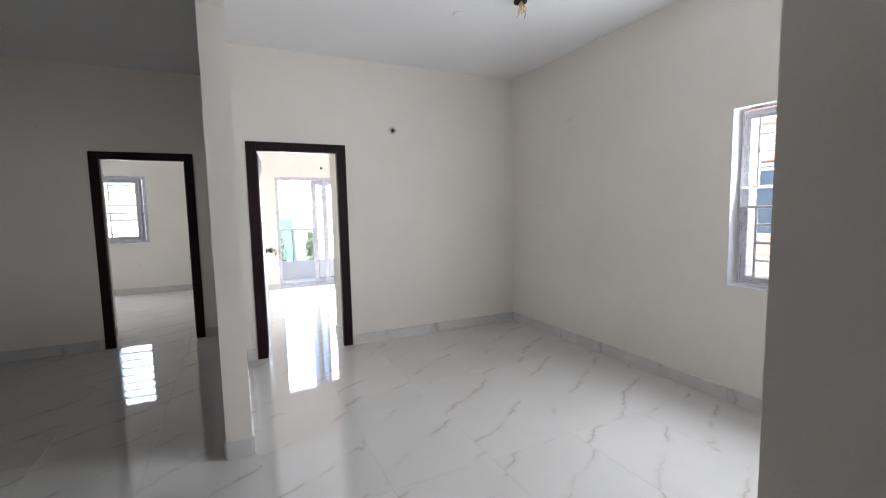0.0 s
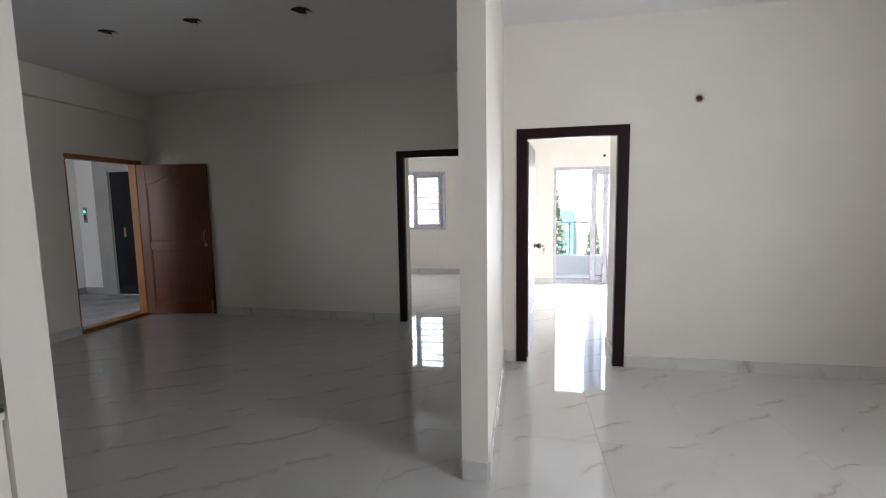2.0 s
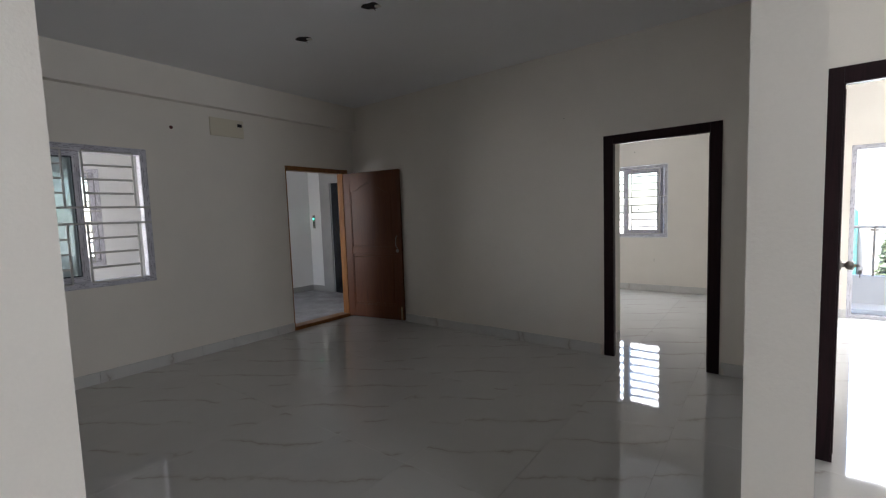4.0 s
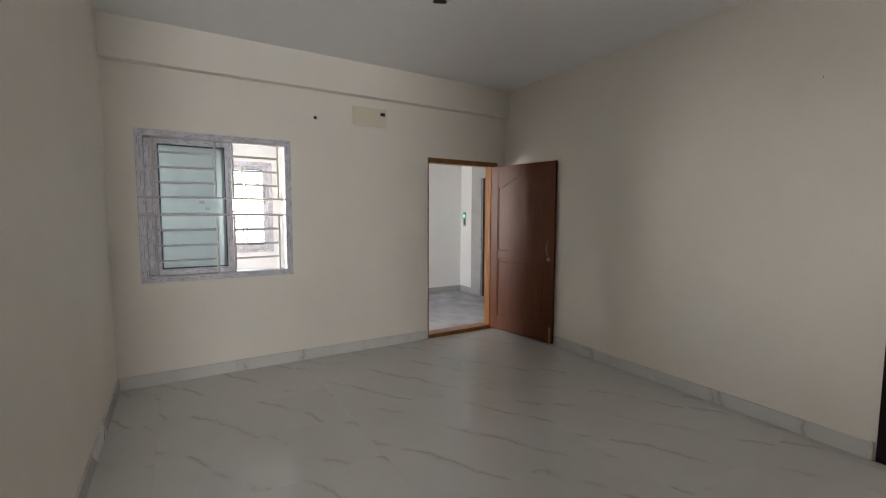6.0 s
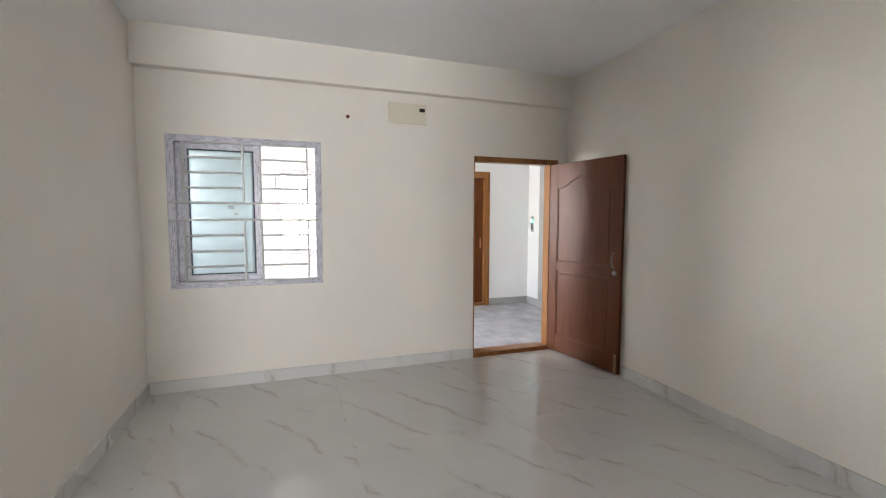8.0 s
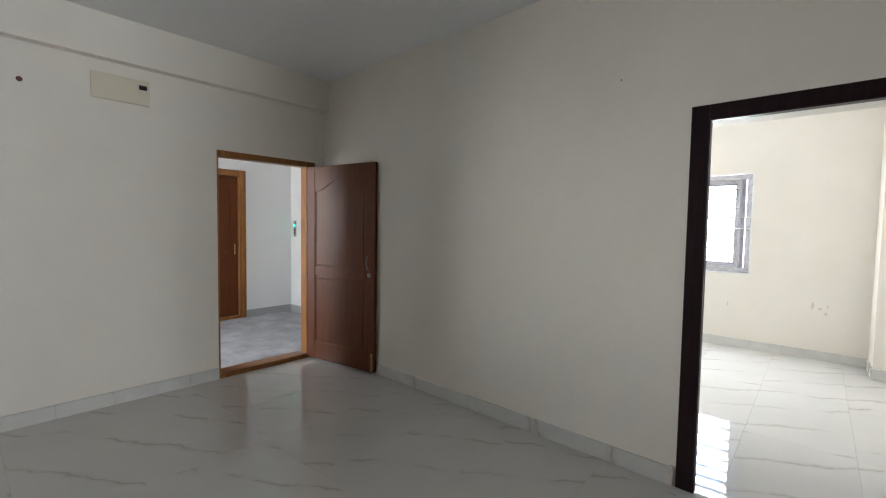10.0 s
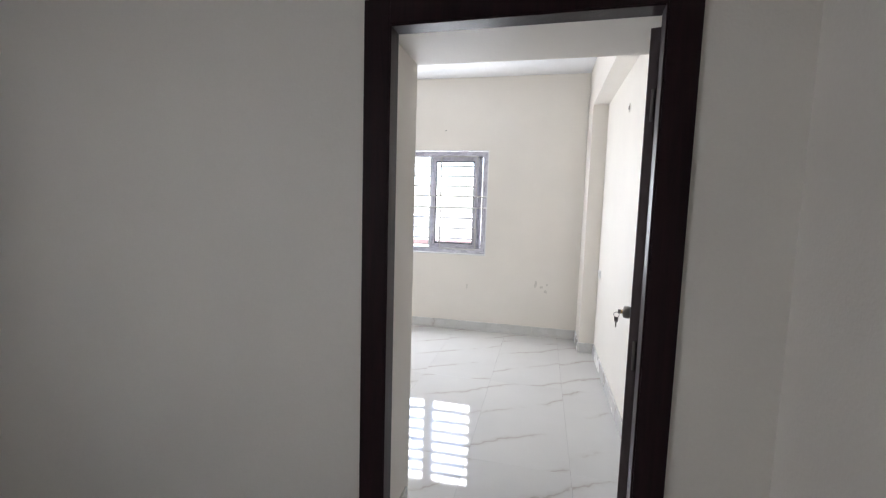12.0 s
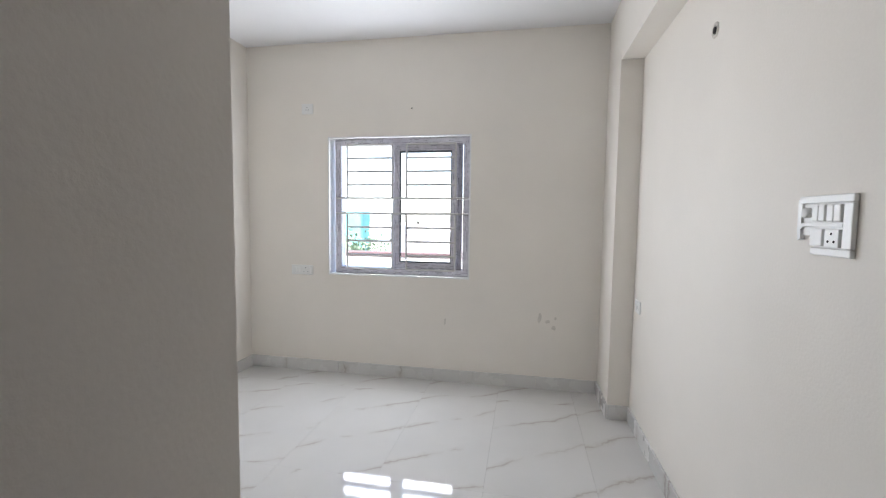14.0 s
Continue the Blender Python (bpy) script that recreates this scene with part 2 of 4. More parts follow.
def wall_boxes(axis, at0, at1, s0, s1, z0, z1, openings=()):
    """A wall between at0 and at1 across, s0 to s1 along; axis 'x' runs along x. Openings are (s0, s1, z0, z1)."""
    bm = bmesh.new()

    def put(a, b, c, d):
        if b - a > 1e-4 and d - c > 1e-4:
            if axis == "x":
                box(bm, a, b, at0, at1, c, d)
            else:
                box(bm, at0, at1, a, b, c, d)
    cur = s0
    for a, b, c, d in sorted(openings):
        put(cur, a, z0, z1)
        put(a, b, z0, c)
        put(a, b, d, z1)
        cur = b
    put(cur, s1, z0, z1)
    return bm

# ---------------------------------------------------------------- plan
CEIL = 3.0
XW, YN, YD, XE, YF = -4.86, 6.53, 5.36, 3.26, 10.345   # entry wall, hall's far wall, dining wall, dining window wall, bedroom window wall
YB = 9.4                                               # balcony wall
XB = -0.09                                             # bedroom's side wall

# ---------------------------------------------------------------- large structure
bm = bmesh.new()
box(bm, -5.04, XE + 0.2, -2.2, YF + 0.2, -0.25, -0.012)
floor = structure("floor", bm, M_GROUT, "white marble floor with grey-brown veins, polished", "floor")
bm = bmesh.new()
box(bm, -7.55, XE + 0.2, -2.2, YF + 0.2, CEIL, CEIL + 0.15)
structure("ceiling", bm, M_CEIL, "plain white painted ceiling slab", "ceiling")

structure("wall_west", wall_boxes("y", XW - 0.18, XW, -2.2, 6.9, -0.2, CEIL, [(2.737, 3.965, 0.88, 2.165), (5.485, 6.5, -0.02, 2.12)]),
          M_WALL, "cream painted entry wall with window and door openings", "wall")
north = structure("wall_north", wall_boxes("x", 0.0, 0.12, -4.3, 0.8, -0.2, CEIL, [(-0.45, 0.505, -0.02, 2.12)]), M_WALL,
                  "cream painted hall wall with a doorway", "wall")
NORTH = Matrix.Translation((-0.8, YN, 0)) @ Matrix.Rotation(radians(-1.2), 4, "Z")
north.matrix_basis = NORTH
structure("wall_partition", wall_boxes("y", -0.03, 0.11, 3.56, YN + 0.02, -0.2, CEIL), M_WALL, "cream painted partition wall with a free end", "wall")
structure("wall_dining", wall_boxes("x", YD, YD + 0.12, 0.10, XE + 0.1, -0.2, CEIL, [(0.222, 1.168, -0.02, 2.12)]), M_WALL,
          "cream painted dining wall with a doorway", "wall")
structure("wall_east", wall_boxes("y", XE, XE + 0.2, -2.2, YB + 0.3, -0.2, CEIL, [(1.5, 2.71, 0.845, 2.10)]), M_WALL,
          "cream painted wall with a barred window", "wall")
structure("wall_hall_south", wall_boxes("x", 2.40, 2.54, XW - 0.1, -1.28, -0.2, CEIL), M_WALL, "cream painted wall between hall and kitchen", "wall")
structure("wall_south", wall_boxes("x", -2.2, -2.0, -5.04, XE + 0.2, -0.2, CEIL), M_WALL, "cream painted wall behind the kitchen", "wall")
structure("wall_near", wall_boxes("y", 1.08, 1.23, -2.1, 1.327, -0.2, CEIL), M_WALL, "cream painted wall end", "wall")
structure("wall_bedroom_side", wall_boxes("y", XB, 0.11, YN + 0.11, YF + 0.1, -0.2, CEIL), M_WALL, "cream painted bedroom side wall", "wall")
structure("wall_bedroom_far", wall_boxes("x", YF, YF + 0.2, -3.6, 0.11, -0.2, CEIL, [(-2.635, -1.33, 0.92, 2.165)]), M_WALL,
          "cream painted bedroom wall with a window", "wall")
structure("wall_bedroom_west", wall_boxes("y", -3.6, -3.44, 7.2, YF + 0.1, -0.2, CEIL), M_WALL, "cream painted bedroom end wall", "wall")
structure("wall_bath_block", wall_boxes("x", YN + 0.11, 7.195, -3.6, -1.275, -0.2, CEIL), M_WALL, "cream painted wall beside the bedroom passage", "wall")
structure("wall_balcony", wall_boxes("x", YB, YB + 0.2, 0.10, XE + 0.2, -0.2, CEIL, [(0.80, 2.50, -0.02, 2.09)]), M_WALL,
          "cream painted wall with a balcony door opening", "wall")
bm = bmesh.new()
box(bm, -1.274, XB + 0.01, YN + 0.13, 7.195, 2.135, CEIL + 0.01)
structure("loft_slab", bm, M_WALL, "cream painted low loft over the bedroom passage", "loft")
bm = bmesh.new()
box(bm, XW - 0.01, XW + 0.09, 2.5, 6.62, 2.675, CEIL + 0.01)
structure("beam_entry", bm, M_WALL, "cream painted ceiling beam along the entry wall", "beam")
bm = bmesh.new()
box(bm, -0.237, XB + 0.01, 7.205, YF + 0.05, 2.555, CEIL + 0.01)
structure("beam_bedroom", bm, M_WALL, "cream painted ceiling beam along the side wall", "beam")
bm = bmesh.new()
box(bm, -0.24, XB + 0.01, 9.88, YF + 0.05, -0.1, 2.60)
structure("column_bedroom", bm, M_WALL, "cream painted corner column", "column")
bm = bmesh.new()
box(bm, -0.028, 0.108, -2.1, 3.57, 2.565, CEIL + 0.01)
structure("beam_dining", bm, M_WALL, "cream painted ceiling beam over the opening", "beam")

# passage stub beside the balcony room's door
structure("wall_balcony_passage", wall_boxes("x", YD + 0.115, 5.95, 1.12, XE + 0.05, -0.2, CEIL), M_WALL, "cream painted wall beside the room's passage", "wall")
# landing outside the entry door
bm = bmesh.new()
box(bm, -7.55, -5.03, -1.6, 8.0, -0.25, -0.002)
structure("landing_floor", bm, M_CEMENT, "dusty grey unfinished cement floor of the landing", "floor")
# The first opening is unseen, added for the lamp that brightens the hall.
structure("wall_landing_west", wall_boxes("y", -7.55, -7.35, -1.6, 8.0, -0.2, CEIL, [(0.35, 2.55, 0.80, 2.40), (3.45, 4.23, 0.90, 2.22), (5.85, 6.87, 0.0, 2.25)]), M_WHITE,
          "white painted landing wall with an added unseen lamp opening, a window and a door", "wall")
structure("wall_landing_north", wall_boxes("x", 7.62, 8.0, -7.45, -5.03, -0.2, CEIL), M_WHITE, "white painted landing wall beside the lift", "wall")
structure("wall_landing_east", wall_boxes("y", -5.045, XW - 0.175, 6.85, 7.9, -0.2, CEIL), M_WHITE, "white painted landing wall", "wall")
structure("wall_flat_opposite", wall_boxes("y", -9.4, -9.2, 1.4, 7.8, -0.2, CEIL, [(2.6, 5.4, 0.5, 2.3)]), M_WHITE, "white painted wall of the flat opposite", "wall")
bm = bmesh.new()
box(bm, -9.4, -7.54, 1.4, 7.8, -0.25, -0.01)
structure("floor_opposite", bm, M_CEMENT, "grey floor of the flat opposite", "floor")
bm = bmesh.new()
box(bm, -9.4, -7.55, 1.4, 7.8, CEIL, CEIL + 0.15)
structure("ceiling_opposite", bm, M_CEIL, "white ceiling of the flat opposite", "ceiling")
structure("wall_opposite_north", wall_boxes("x", 7.6, 7.8, -9.4, -7.54, -0.2, CEIL), M_WHITE, "white wall of the flat opposite", "wall")
structure("wall_opposite_south", wall_boxes("x", 1.4, 1.6, -9.4, -7.54, -0.2, CEIL), M_WHITE, "white wall of the flat opposite", "wall")
structure("lift_surround", wall_boxes("x", 7.585, 7.64, -6.95, -5.2, 0, CEIL, [(-6.66, -5.7, 0.0, 2.1)]), M_GREYST, "grey granite lift surround", "lift surround")
# Unseen wall added to keep sun off the landing; its opening takes a lamp.
structure("wall_landing_unseen", wall_boxes("x", -1.6, -1.4, -7.45, -5.03, -0.2, CEIL, [(-6.9, -5.5, 0.9, 2.4)]), M_WHITE, "unseen white landing end wall, added to stop the sun, with a lamp opening", "wall")

# ---------------------------------------------------------------- daylight in the openings, and two added lamps on the landing
window_light("window_light_balcony", (1.11, YB + 0.004, 1.05), (1.11, 0, 1.0), 0.50, 1.95, 8)
window_light("window_light_balcony", (2.03, YB + 0.004, 1.05), (2.03, 0, 1.0), 0.70, 1.80, 10)
for k in range(8):
    z = 1.035 + 0.1415 * k
    for x, wide in ((-2.28, 0.46), (-1.69, 0.46)):
        window_light("window_light_bedroom", (x, YF + 0.034, z), (x, 0, z + 0.2), wide, 0.088, 0.36)
window_light("window_light_dining", (XE + 0.04, 2.1, 1.47), (0, 2.1, 2.2), 1.10, 1.12, 12)
# Added lamp in the unseen end wall's opening, to brighten the landing.
window_light("added_light_landing", (-6.2, -1.38, 1.65), (-6.2, 9, 1.7), 1.4, 1.5, 3.5, (0.88, 0.94, 1.0))
# Added lamp at an unseen opening, aimed at the hall window to brighten inside.
window_light("added_light_hall", (-7.30, 1.50, 1.6), (-4.95, 3.5, 1.45), 1.5, 1.4, 6.8, (0.97, 0.97, 0.97), 110)
window_light("window_light_opposite", (-9.15, 4.0, 1.4), (0, 4.0, 1.4), 2.6, 1.7, 0.25)


# ---------------------------------------------------------------- doors
def poly_prism(points, y0, y1):
    """A prism from an outline in x, z between two depths."""
    bm = bmesh.new()
    a = [bm.verts.new((x, y0, z)) for x, z in points]
    b = [bm.verts.new((x, y1, z)) for x, z in points]
    bm.faces.new(a)
    bm.faces.new(b[::-1])
    n = len(points)
    for i in range(n):
        bm.faces.new((a[i], b[i], b[(i + 1) % n], a[(i + 1) % n]))
    return bm


def door_frame(name, width, top, depth, m, mat, face, label):
    """Frame in local x across, y away from the viewer, with a stop bead inside."""
    t = thing(name, label, "door frame", m, kind="structure")
    part("jamb", soft_box(0, face, 0, depth, 0, top, 0.003), mat, t)
    part("jamb", soft_box(width - face, width, 0, depth, 0, top, 0.003), mat, t)
    part("head", soft_box(face, width - face, 0, depth, top - face * 0.92, top, 0.003), mat, t)
    part("stop_bead", soft_box(face, face + 0.006, 0.0, depth - 0.04, 0, top - face * 0.92, 0.002), mat, t)
    part("stop_bead", soft_box(width - face - 0.006, width - face, 0.0, depth - 0.04, 0, top - face * 0.92, 0.002), mat, t)
    part("stop_bead", soft_box(face + 0.006, width - face - 0.006, 0.0, depth - 0.04, top - face * 0.92 - 0.006, top - face * 0.92, 0.002), mat, t)
    return t


def knob_set(parent, x, z, side):
    """Turned steel knob with rose, key cylinder and a hanging key; side is the sign of the outward y."""
    out = Matrix.Translation((x, 0.0 if side < 0 else 0.036, z)) @ Matrix.Rotation(radians(90 if side < 0 else -90), 4, "X")
    k = part("door_knob", lathe([(0.033, 0), (0.034, 0.006), (0.024, 0.011), (0.015, 0.014), (0.015, 0.028), (0.024, 0.034), (0.030, 0.046), (0.029, 0.066), (0.022, 0.072), (0.008, 0.073)], 22, out),
             M_STEEL, parent, "round steel knob lock")
    part("key_cylinder", lathe([(0.009, 0.070), (0.009, 0.080), (0.006, 0.081)], 14, out), M_BRASS, k)
    bm = bmesh.new()
    y = (-0.086 if side < 0 else 0.122)
    box(bm, x - 0.0012, x + 0.0012, y - 0.012, y + 0.008, z - 0.010, z + 0.010)
    ring = [(math.cos(a) * 0.013, math.sin(a) * 0.013) for a in [i * math.pi / 6 for i in range(13)]]
    yy = y + 0.014 * side
    for (a, b), (c, d) in zip(ring, ring[1:]):
        rod(bm, (x + 0.001, yy + a, z - 0.018 + b), (x + 0.001, yy + c, z - 0.018 + d), 0.0014, 6)
    box(bm, x - 0.001, x + 0.002, yy - 0.009, yy + 0.009, z - 0.052, z - 0.030)
    box(bm, x - 0.001, x + 0.002, yy - 0.003, yy + 0.003, z - 0.080, z - 0.052)
    part("key", bm, M_STEEL, k, "key on a ring")


def flush_leaf(name, width, top, m, label, side):
    """Laminate leaf, hinge at x = 0; inlay lines on the face of that side."""
    t = thing(name, label, "door", m)
    part("leaf_panel", soft_box(0, width, 0, 0.036, 0.012, top, 0.002), M_LAM, t)
    part("edge_strip", soft_box(width - 0.0005, width + 0.004, 0.001, 0.035, 0.014, top - 0.002, 0.001), M_PLASTIC, t, "pale edge band")
    y0, y1 = (-0.0015, 0.001) if side < 0 else (0.035, 0.0375)
    bm = bmesh.new()
    box(bm, 0.292, 0.301, y0, y1, 0.014, top - 0.002)
    part("inlay_strip", bm, M_INLAY, t)
    for z in (0.365, 0.78, 1.195, 1.61):
        bm = bmesh.new()
        box(bm, 0.301, width - 0.001, y0, y1, z - 0.0045, z + 0.0045)
        part("inlay_strip", bm, M_INLAY, t)
    for z in (0.25, 1.05, 1.8):
        part("hinge", rod(bmesh.new(), (-0.006, 0.018, z - 0.045), (-0.006, 0.018, z + 0.045), 0.005), M_STEEL, t)
    knob_set(t, width - 0.065, 1.01, side)
    return t


FR1 = Matrix.Translation((0.222, YD - 0.012, 0))
FR2 = NORTH @ Matrix.Translation((-0.45, -0.012, 0))
door_frame("door_1", 0.946, 2.12, 0.085, FR1, M_DARK, 0.09, "dark stained wooden frame of the balcony room door")
door_frame("door_2", 0.955, 2.12, 0.085, FR2, M_DARK, 0.085, "dark stained wooden frame of the bedroom door")
flush_leaf("bedroom_door", 0.86, 2.02, Matrix.Translation((-0.365, 6.61, 0)) @ Matrix.Rotation(radians(76), 4, "Z"),
           "grey-brown laminate bedroom door with pale inlay lines, standing open", 1)
flush_leaf("balcony_room_door", 0.76, 2.02, Matrix.Translation((0.330, 5.435, 0)) @ Matrix.Rotation(radians(84.5), 4, "Z") ,
           "laminate door with pale inlay lines, standing open", -1)

# entry door
t = thing("entry_door_frame", "varnished teak frame of the entry door with raised threshold", "door frame", Matrix.Translation((XW, 0, 0)), kind="structure")
part("jamb", soft_box(-0.11, 0.002, 5.485, 5.500, 0.0, 2.12, 0.002), M_TEAK, t)
part("jamb", soft_box(-0.11, 0.004, 6.395, 6.50, 0.0, 2.12, 0.003), M_TEAK, t)
part("head", soft_box(-0.11, 0.004, 5.500, 6.395, 2.065, 2.12, 0.003), M_TEAK, t)
part("threshold", soft_box(-0.16, 0.006, 5.500, 6.395, -0.01, 0.045, 0.004), M_TEAK, t)
part("strike_plate", soft_box(-0.06, -0.03, 5.4995, 5.503, 0.99, 1.11, 0.001), M_STEEL, t)


def panel_leaf(m, width=0.955, top=2.06):
    """Panelled wooden entry leaf: arched upper panel, square lower panel; hinge at x = 0, face at y = 0."""
    t = thing("entry_door", "brown polished wooden panel door, standing open against the wall", "door", m)
    z0, z1 = 0.018, top
    lo, mid0, mid1, s = 0.20, 0.92, 1.02, 0.115
    part("door_core", soft_box(0.002, width - 0.002, 0.010, 0.030, z0 + 0.002, z1 - 0.002, 0.001), M_LEAF, t)
    for x0, x1 in ((0, s), (width - s, width)):
        part("stile", soft_box(x0, x1, 0.0, 0.036, z0, z1, 0.004), M_LEAF, t)
    part("rail", soft_box(s, width - s, 0.0, 0.036, z0, lo, 0.004), M_LEAF, t)
    part("rail", soft_box(s, width - s, 0.0, 0.036, mid0, mid1, 0.004), M_LEAF, t)
    arch = [(s, z1), (s, z1 - 0.26)]
    for i in range(15):
        u = i / 14
        rise = 0.115 * (0.5 - 0.5 * math.cos(2 * math.pi * min(max((u - 0.08) / 0.84, 0), 1))) ** 0.75
        arch.append((s + u * (width - 2 * s), z1 - 0.26 + rise))
    arch += [(width - s, z1)]
    part("arched_rail", poly_prism(arch, 0.001, 0.035), M_LEAF, t)
    crown = [(s + 0.035 + (x - s) * (width - 2 * s - 0.07) / (width - 2 * s), z - 0.04) for x, z in arch[2:-1]]
    part("raised_panel", poly_prism([(s + 0.035, mid1 + 0.035)] + crown + [(width - s - 0.035, mid1 + 0.035)], 0.004, 0.02), M_LEAF, t)
    part("raised_panel", soft_box(s + 0.035, width - s - 0.035, 0.004, 0.02, lo + 0.035, mid0 - 0.035, 0.006), M_LEAF, t)
    for a, b in ((lo, mid0), (mid1, z1 - 0.26)):
        for args in ((s, s + 0.014, a, b), (width - s - 0.014, width - s, a, b), (s + 0.014, width - s - 0.014, a, a + 0.014)):
            part("moulding", soft_box(args[0], args[1], 0.003, 0.012, args[2], args[3], 0.003), M_LEAF, t)
    h = part("lock_cylinder", lathe([(0.024, 0), (0.022, 0.010), (0.012, 0.012)], 16, Matrix.Translation((width - 0.065, 0, 0.97)) @ Matrix.Rotation(radians(90), 4, "X")), M_STEEL, t, "steel lock cylinder")
    bm = bmesh.new()
    pts = [(width - 0.065, -0.005, 1.17), (width - 0.062, -0.035, 1.15), (width - 0.066, -0.045, 1.09), (width - 0.062, -0.035, 1.03), (width - 0.065, -0.005, 1.01)]
    for a, b in zip(pts, pts[1:]):
        rod(bm, a, b, 0.0055, 10)
    part("pull_handle", bm, M_STEEL, t, "slim steel pull handle")
    b = part("tower_bolt", soft_box(width - 0.045, width - 0.02, -0.006, 0.001, 0.03, 0.20, 0.002), M_BRASS, t, "aged brass floor bolt")
    part("bolt_rod", rod(bmesh.new(), (width - 0.032, -0.009, 0.004), (width - 0.032, -0.009, 0.18), 0.005), M_STEEL, b)
    return t


panel_leaf(Matrix.Translation((-4.848, 6.398, 0)) @ Matrix.Rotation(radians(8.8), 4, "Z"))

# door of the flat opposite
t = thing("landing_door", "brown wooden door of the flat opposite in a varnished teak frame, closed", "door", Matrix.Translation((-7.35, 0.05, 0)))
part("jamb", soft_box(-0.12, 0.012, 5.80, 5.90, 0, 2.25), M_TEAK, t)
part("jamb", soft_box(-0.12, 0.012, 6.72, 6.82, 0, 2.25), M_TEAK, t)
part("head", soft_box(-0.12, 0.012, 5.90, 6.72, 2.15, 2.25), M_TEAK, t)
part("moulding", soft_box(0.010, 0.024, 6.76, 6.79, 0, 2.22), M_TEAK, t)
part("leaf_panel", soft_box(-0.09, -0.05, 5.90, 6.72, 0.04, 2.15), M_LEAF, t)
part("threshold", soft_box(-0.12, 0.012, 5.90, 6.72, 0.0, 0.04), M_TEAK, t)
for z0, z1 in ((0.2, 0.9), (1.02, 1.95)):
    part("raised_panel", soft_box(-0.052, -0.040, 6.02, 6.60, z0, z1, 0.006), M_LEAF, t)
part("pull_handle", rod(bmesh.new(), (-0.02, 6.66, 0.98), (-0.02, 6.66, 1.14), 0.008), M_BRASS, t)

# lift door and call panel
t = thing("lift_door", "black enamelled lift door with small handle in grey surround", "lift door", Matrix.Translation((-0.23, 7.595, 0)))
part("door_panel", soft_box(-6.42, -5.97, 0.02, 0.045, 0.005, 2.1), M_BLACK, t)
part("door_panel", soft_box(-5.965, -5.5, 0.02, 0.045, 0.005, 2.1), M_BLACK, t)
part("pull_handle", soft_box(-6.20, -6.17, 0.0, 0.022, 1.0, 1.16, 0.004), M_BRASS, t, "brass handle")
M_GREEN, gn, gl, gb = material("green_display")
gb.inputs["Base Color"].default_value = (0.0, 0.1, 0.05, 1)
gb.inputs["Emission Color"].default_value = (0.05, 0.9, 0.55, 1)
gb.inputs["Emission Strength"].default_value = 1.4
t = thing("lift_call_panel", "steel lift call panel with a green lit display", "lift panel", Matrix.Translation((-7.21, 7.62, 1.25)))
part("plate", soft_box(-0.035, 0.035, -0.012, 0.0, 0, 0.26, 0.003), M_STEEL, t)
part("display", soft_box(-0.026, 0.026, -0.015, -0.010, 0.155, 0.215, 0.002), M_BLACK, t)
part("digit", soft_box(-0.014, 0.014, -0.017, -0.014, 0.165, 0.205, 0.002), M_GREEN, t, "glowing green digit")
for z in (0.045, 0.095):
    part("button", soft_box(-0.02, 0.02, -0.016, -0.010, z, z + 0.035, 0.002), M_BLACK, t)


# ---------------------------------------------------------------- windows
def frame_ring(x0, x1, y0, y1, z0, z1, w, r=0.004):
    """Four mitred members as one welded frame; uprights take the second material where there are two."""
    bm = bmesh.new()
    outer = [(x0, z0), (x1, z0), (x1, z1), (x0, z1)]
    inner = [(x0 + w, z0 + w), (x1 - w, z0 + w), (x1 - w, z1 - w), (x0 + w, z1 - w)]
    rows = []
    for y in (y0, y1):
        rows.append(([bm.verts.new((x, y, z)) for x, z in outer], [bm.verts.new((x, y, z)) for x, z in inner]))
    (oa, ia), (ob, ib) = rows
    for i in range(4):
        j = (i + 1) % 4
        for corners in ((oa[i], oa[j], ia[j], ia[i]), (ob[j], ob[i], ib[i], ib[j]), (oa[j], oa[i], ob[i], ob[j]), (ia[i], ia[j], ib[j], ib[i])):
            bm.faces.new(corners).material_index = i % 2
    bmesh.ops.recalc_face_normals(bm, faces=bm.faces)
    bmesh.ops.bevel(bm, geom=bm.edges[:], offset=r, segments=1, affect="EDGES")
    return bm


def pane(parent, x0, x1, y, z0, z1, mat):
    bm = bmesh.new()
    box(bm, x0, x1, y - 0.0025, y + 0.0025, z0, z1)
    ob = part("pane", bm, mat, parent)
    ob.visible_shadow = False
    return ob


def sash(parent, x0, x1, y, z0, z1, mat):
    s = part("sash", frame_ring(x0, x1, y, y + 0.032, z0, z1, 0.052), M_FILM, parent)
    part("gasket", frame_ring(x0 + 0.050, x1 - 0.050, y + 0.006, y + 0.026, z0 + 0.050, z1 - 0.050, 0.012, 0.002), M_GASKET, s)
    pane(s, x0 + 0.055, x1 - 0.055, y + 0.016, z0 + 0.055, z1 - 0.055, mat)


def sticker(window, x, y, z, w, h):
    part("sticker", soft_box(x, x + w, y - 0.0015, y + 0.0005, z, z + h, 0.0004, 1), M_GREYP, window, "small grey maker's sticker on the glass")


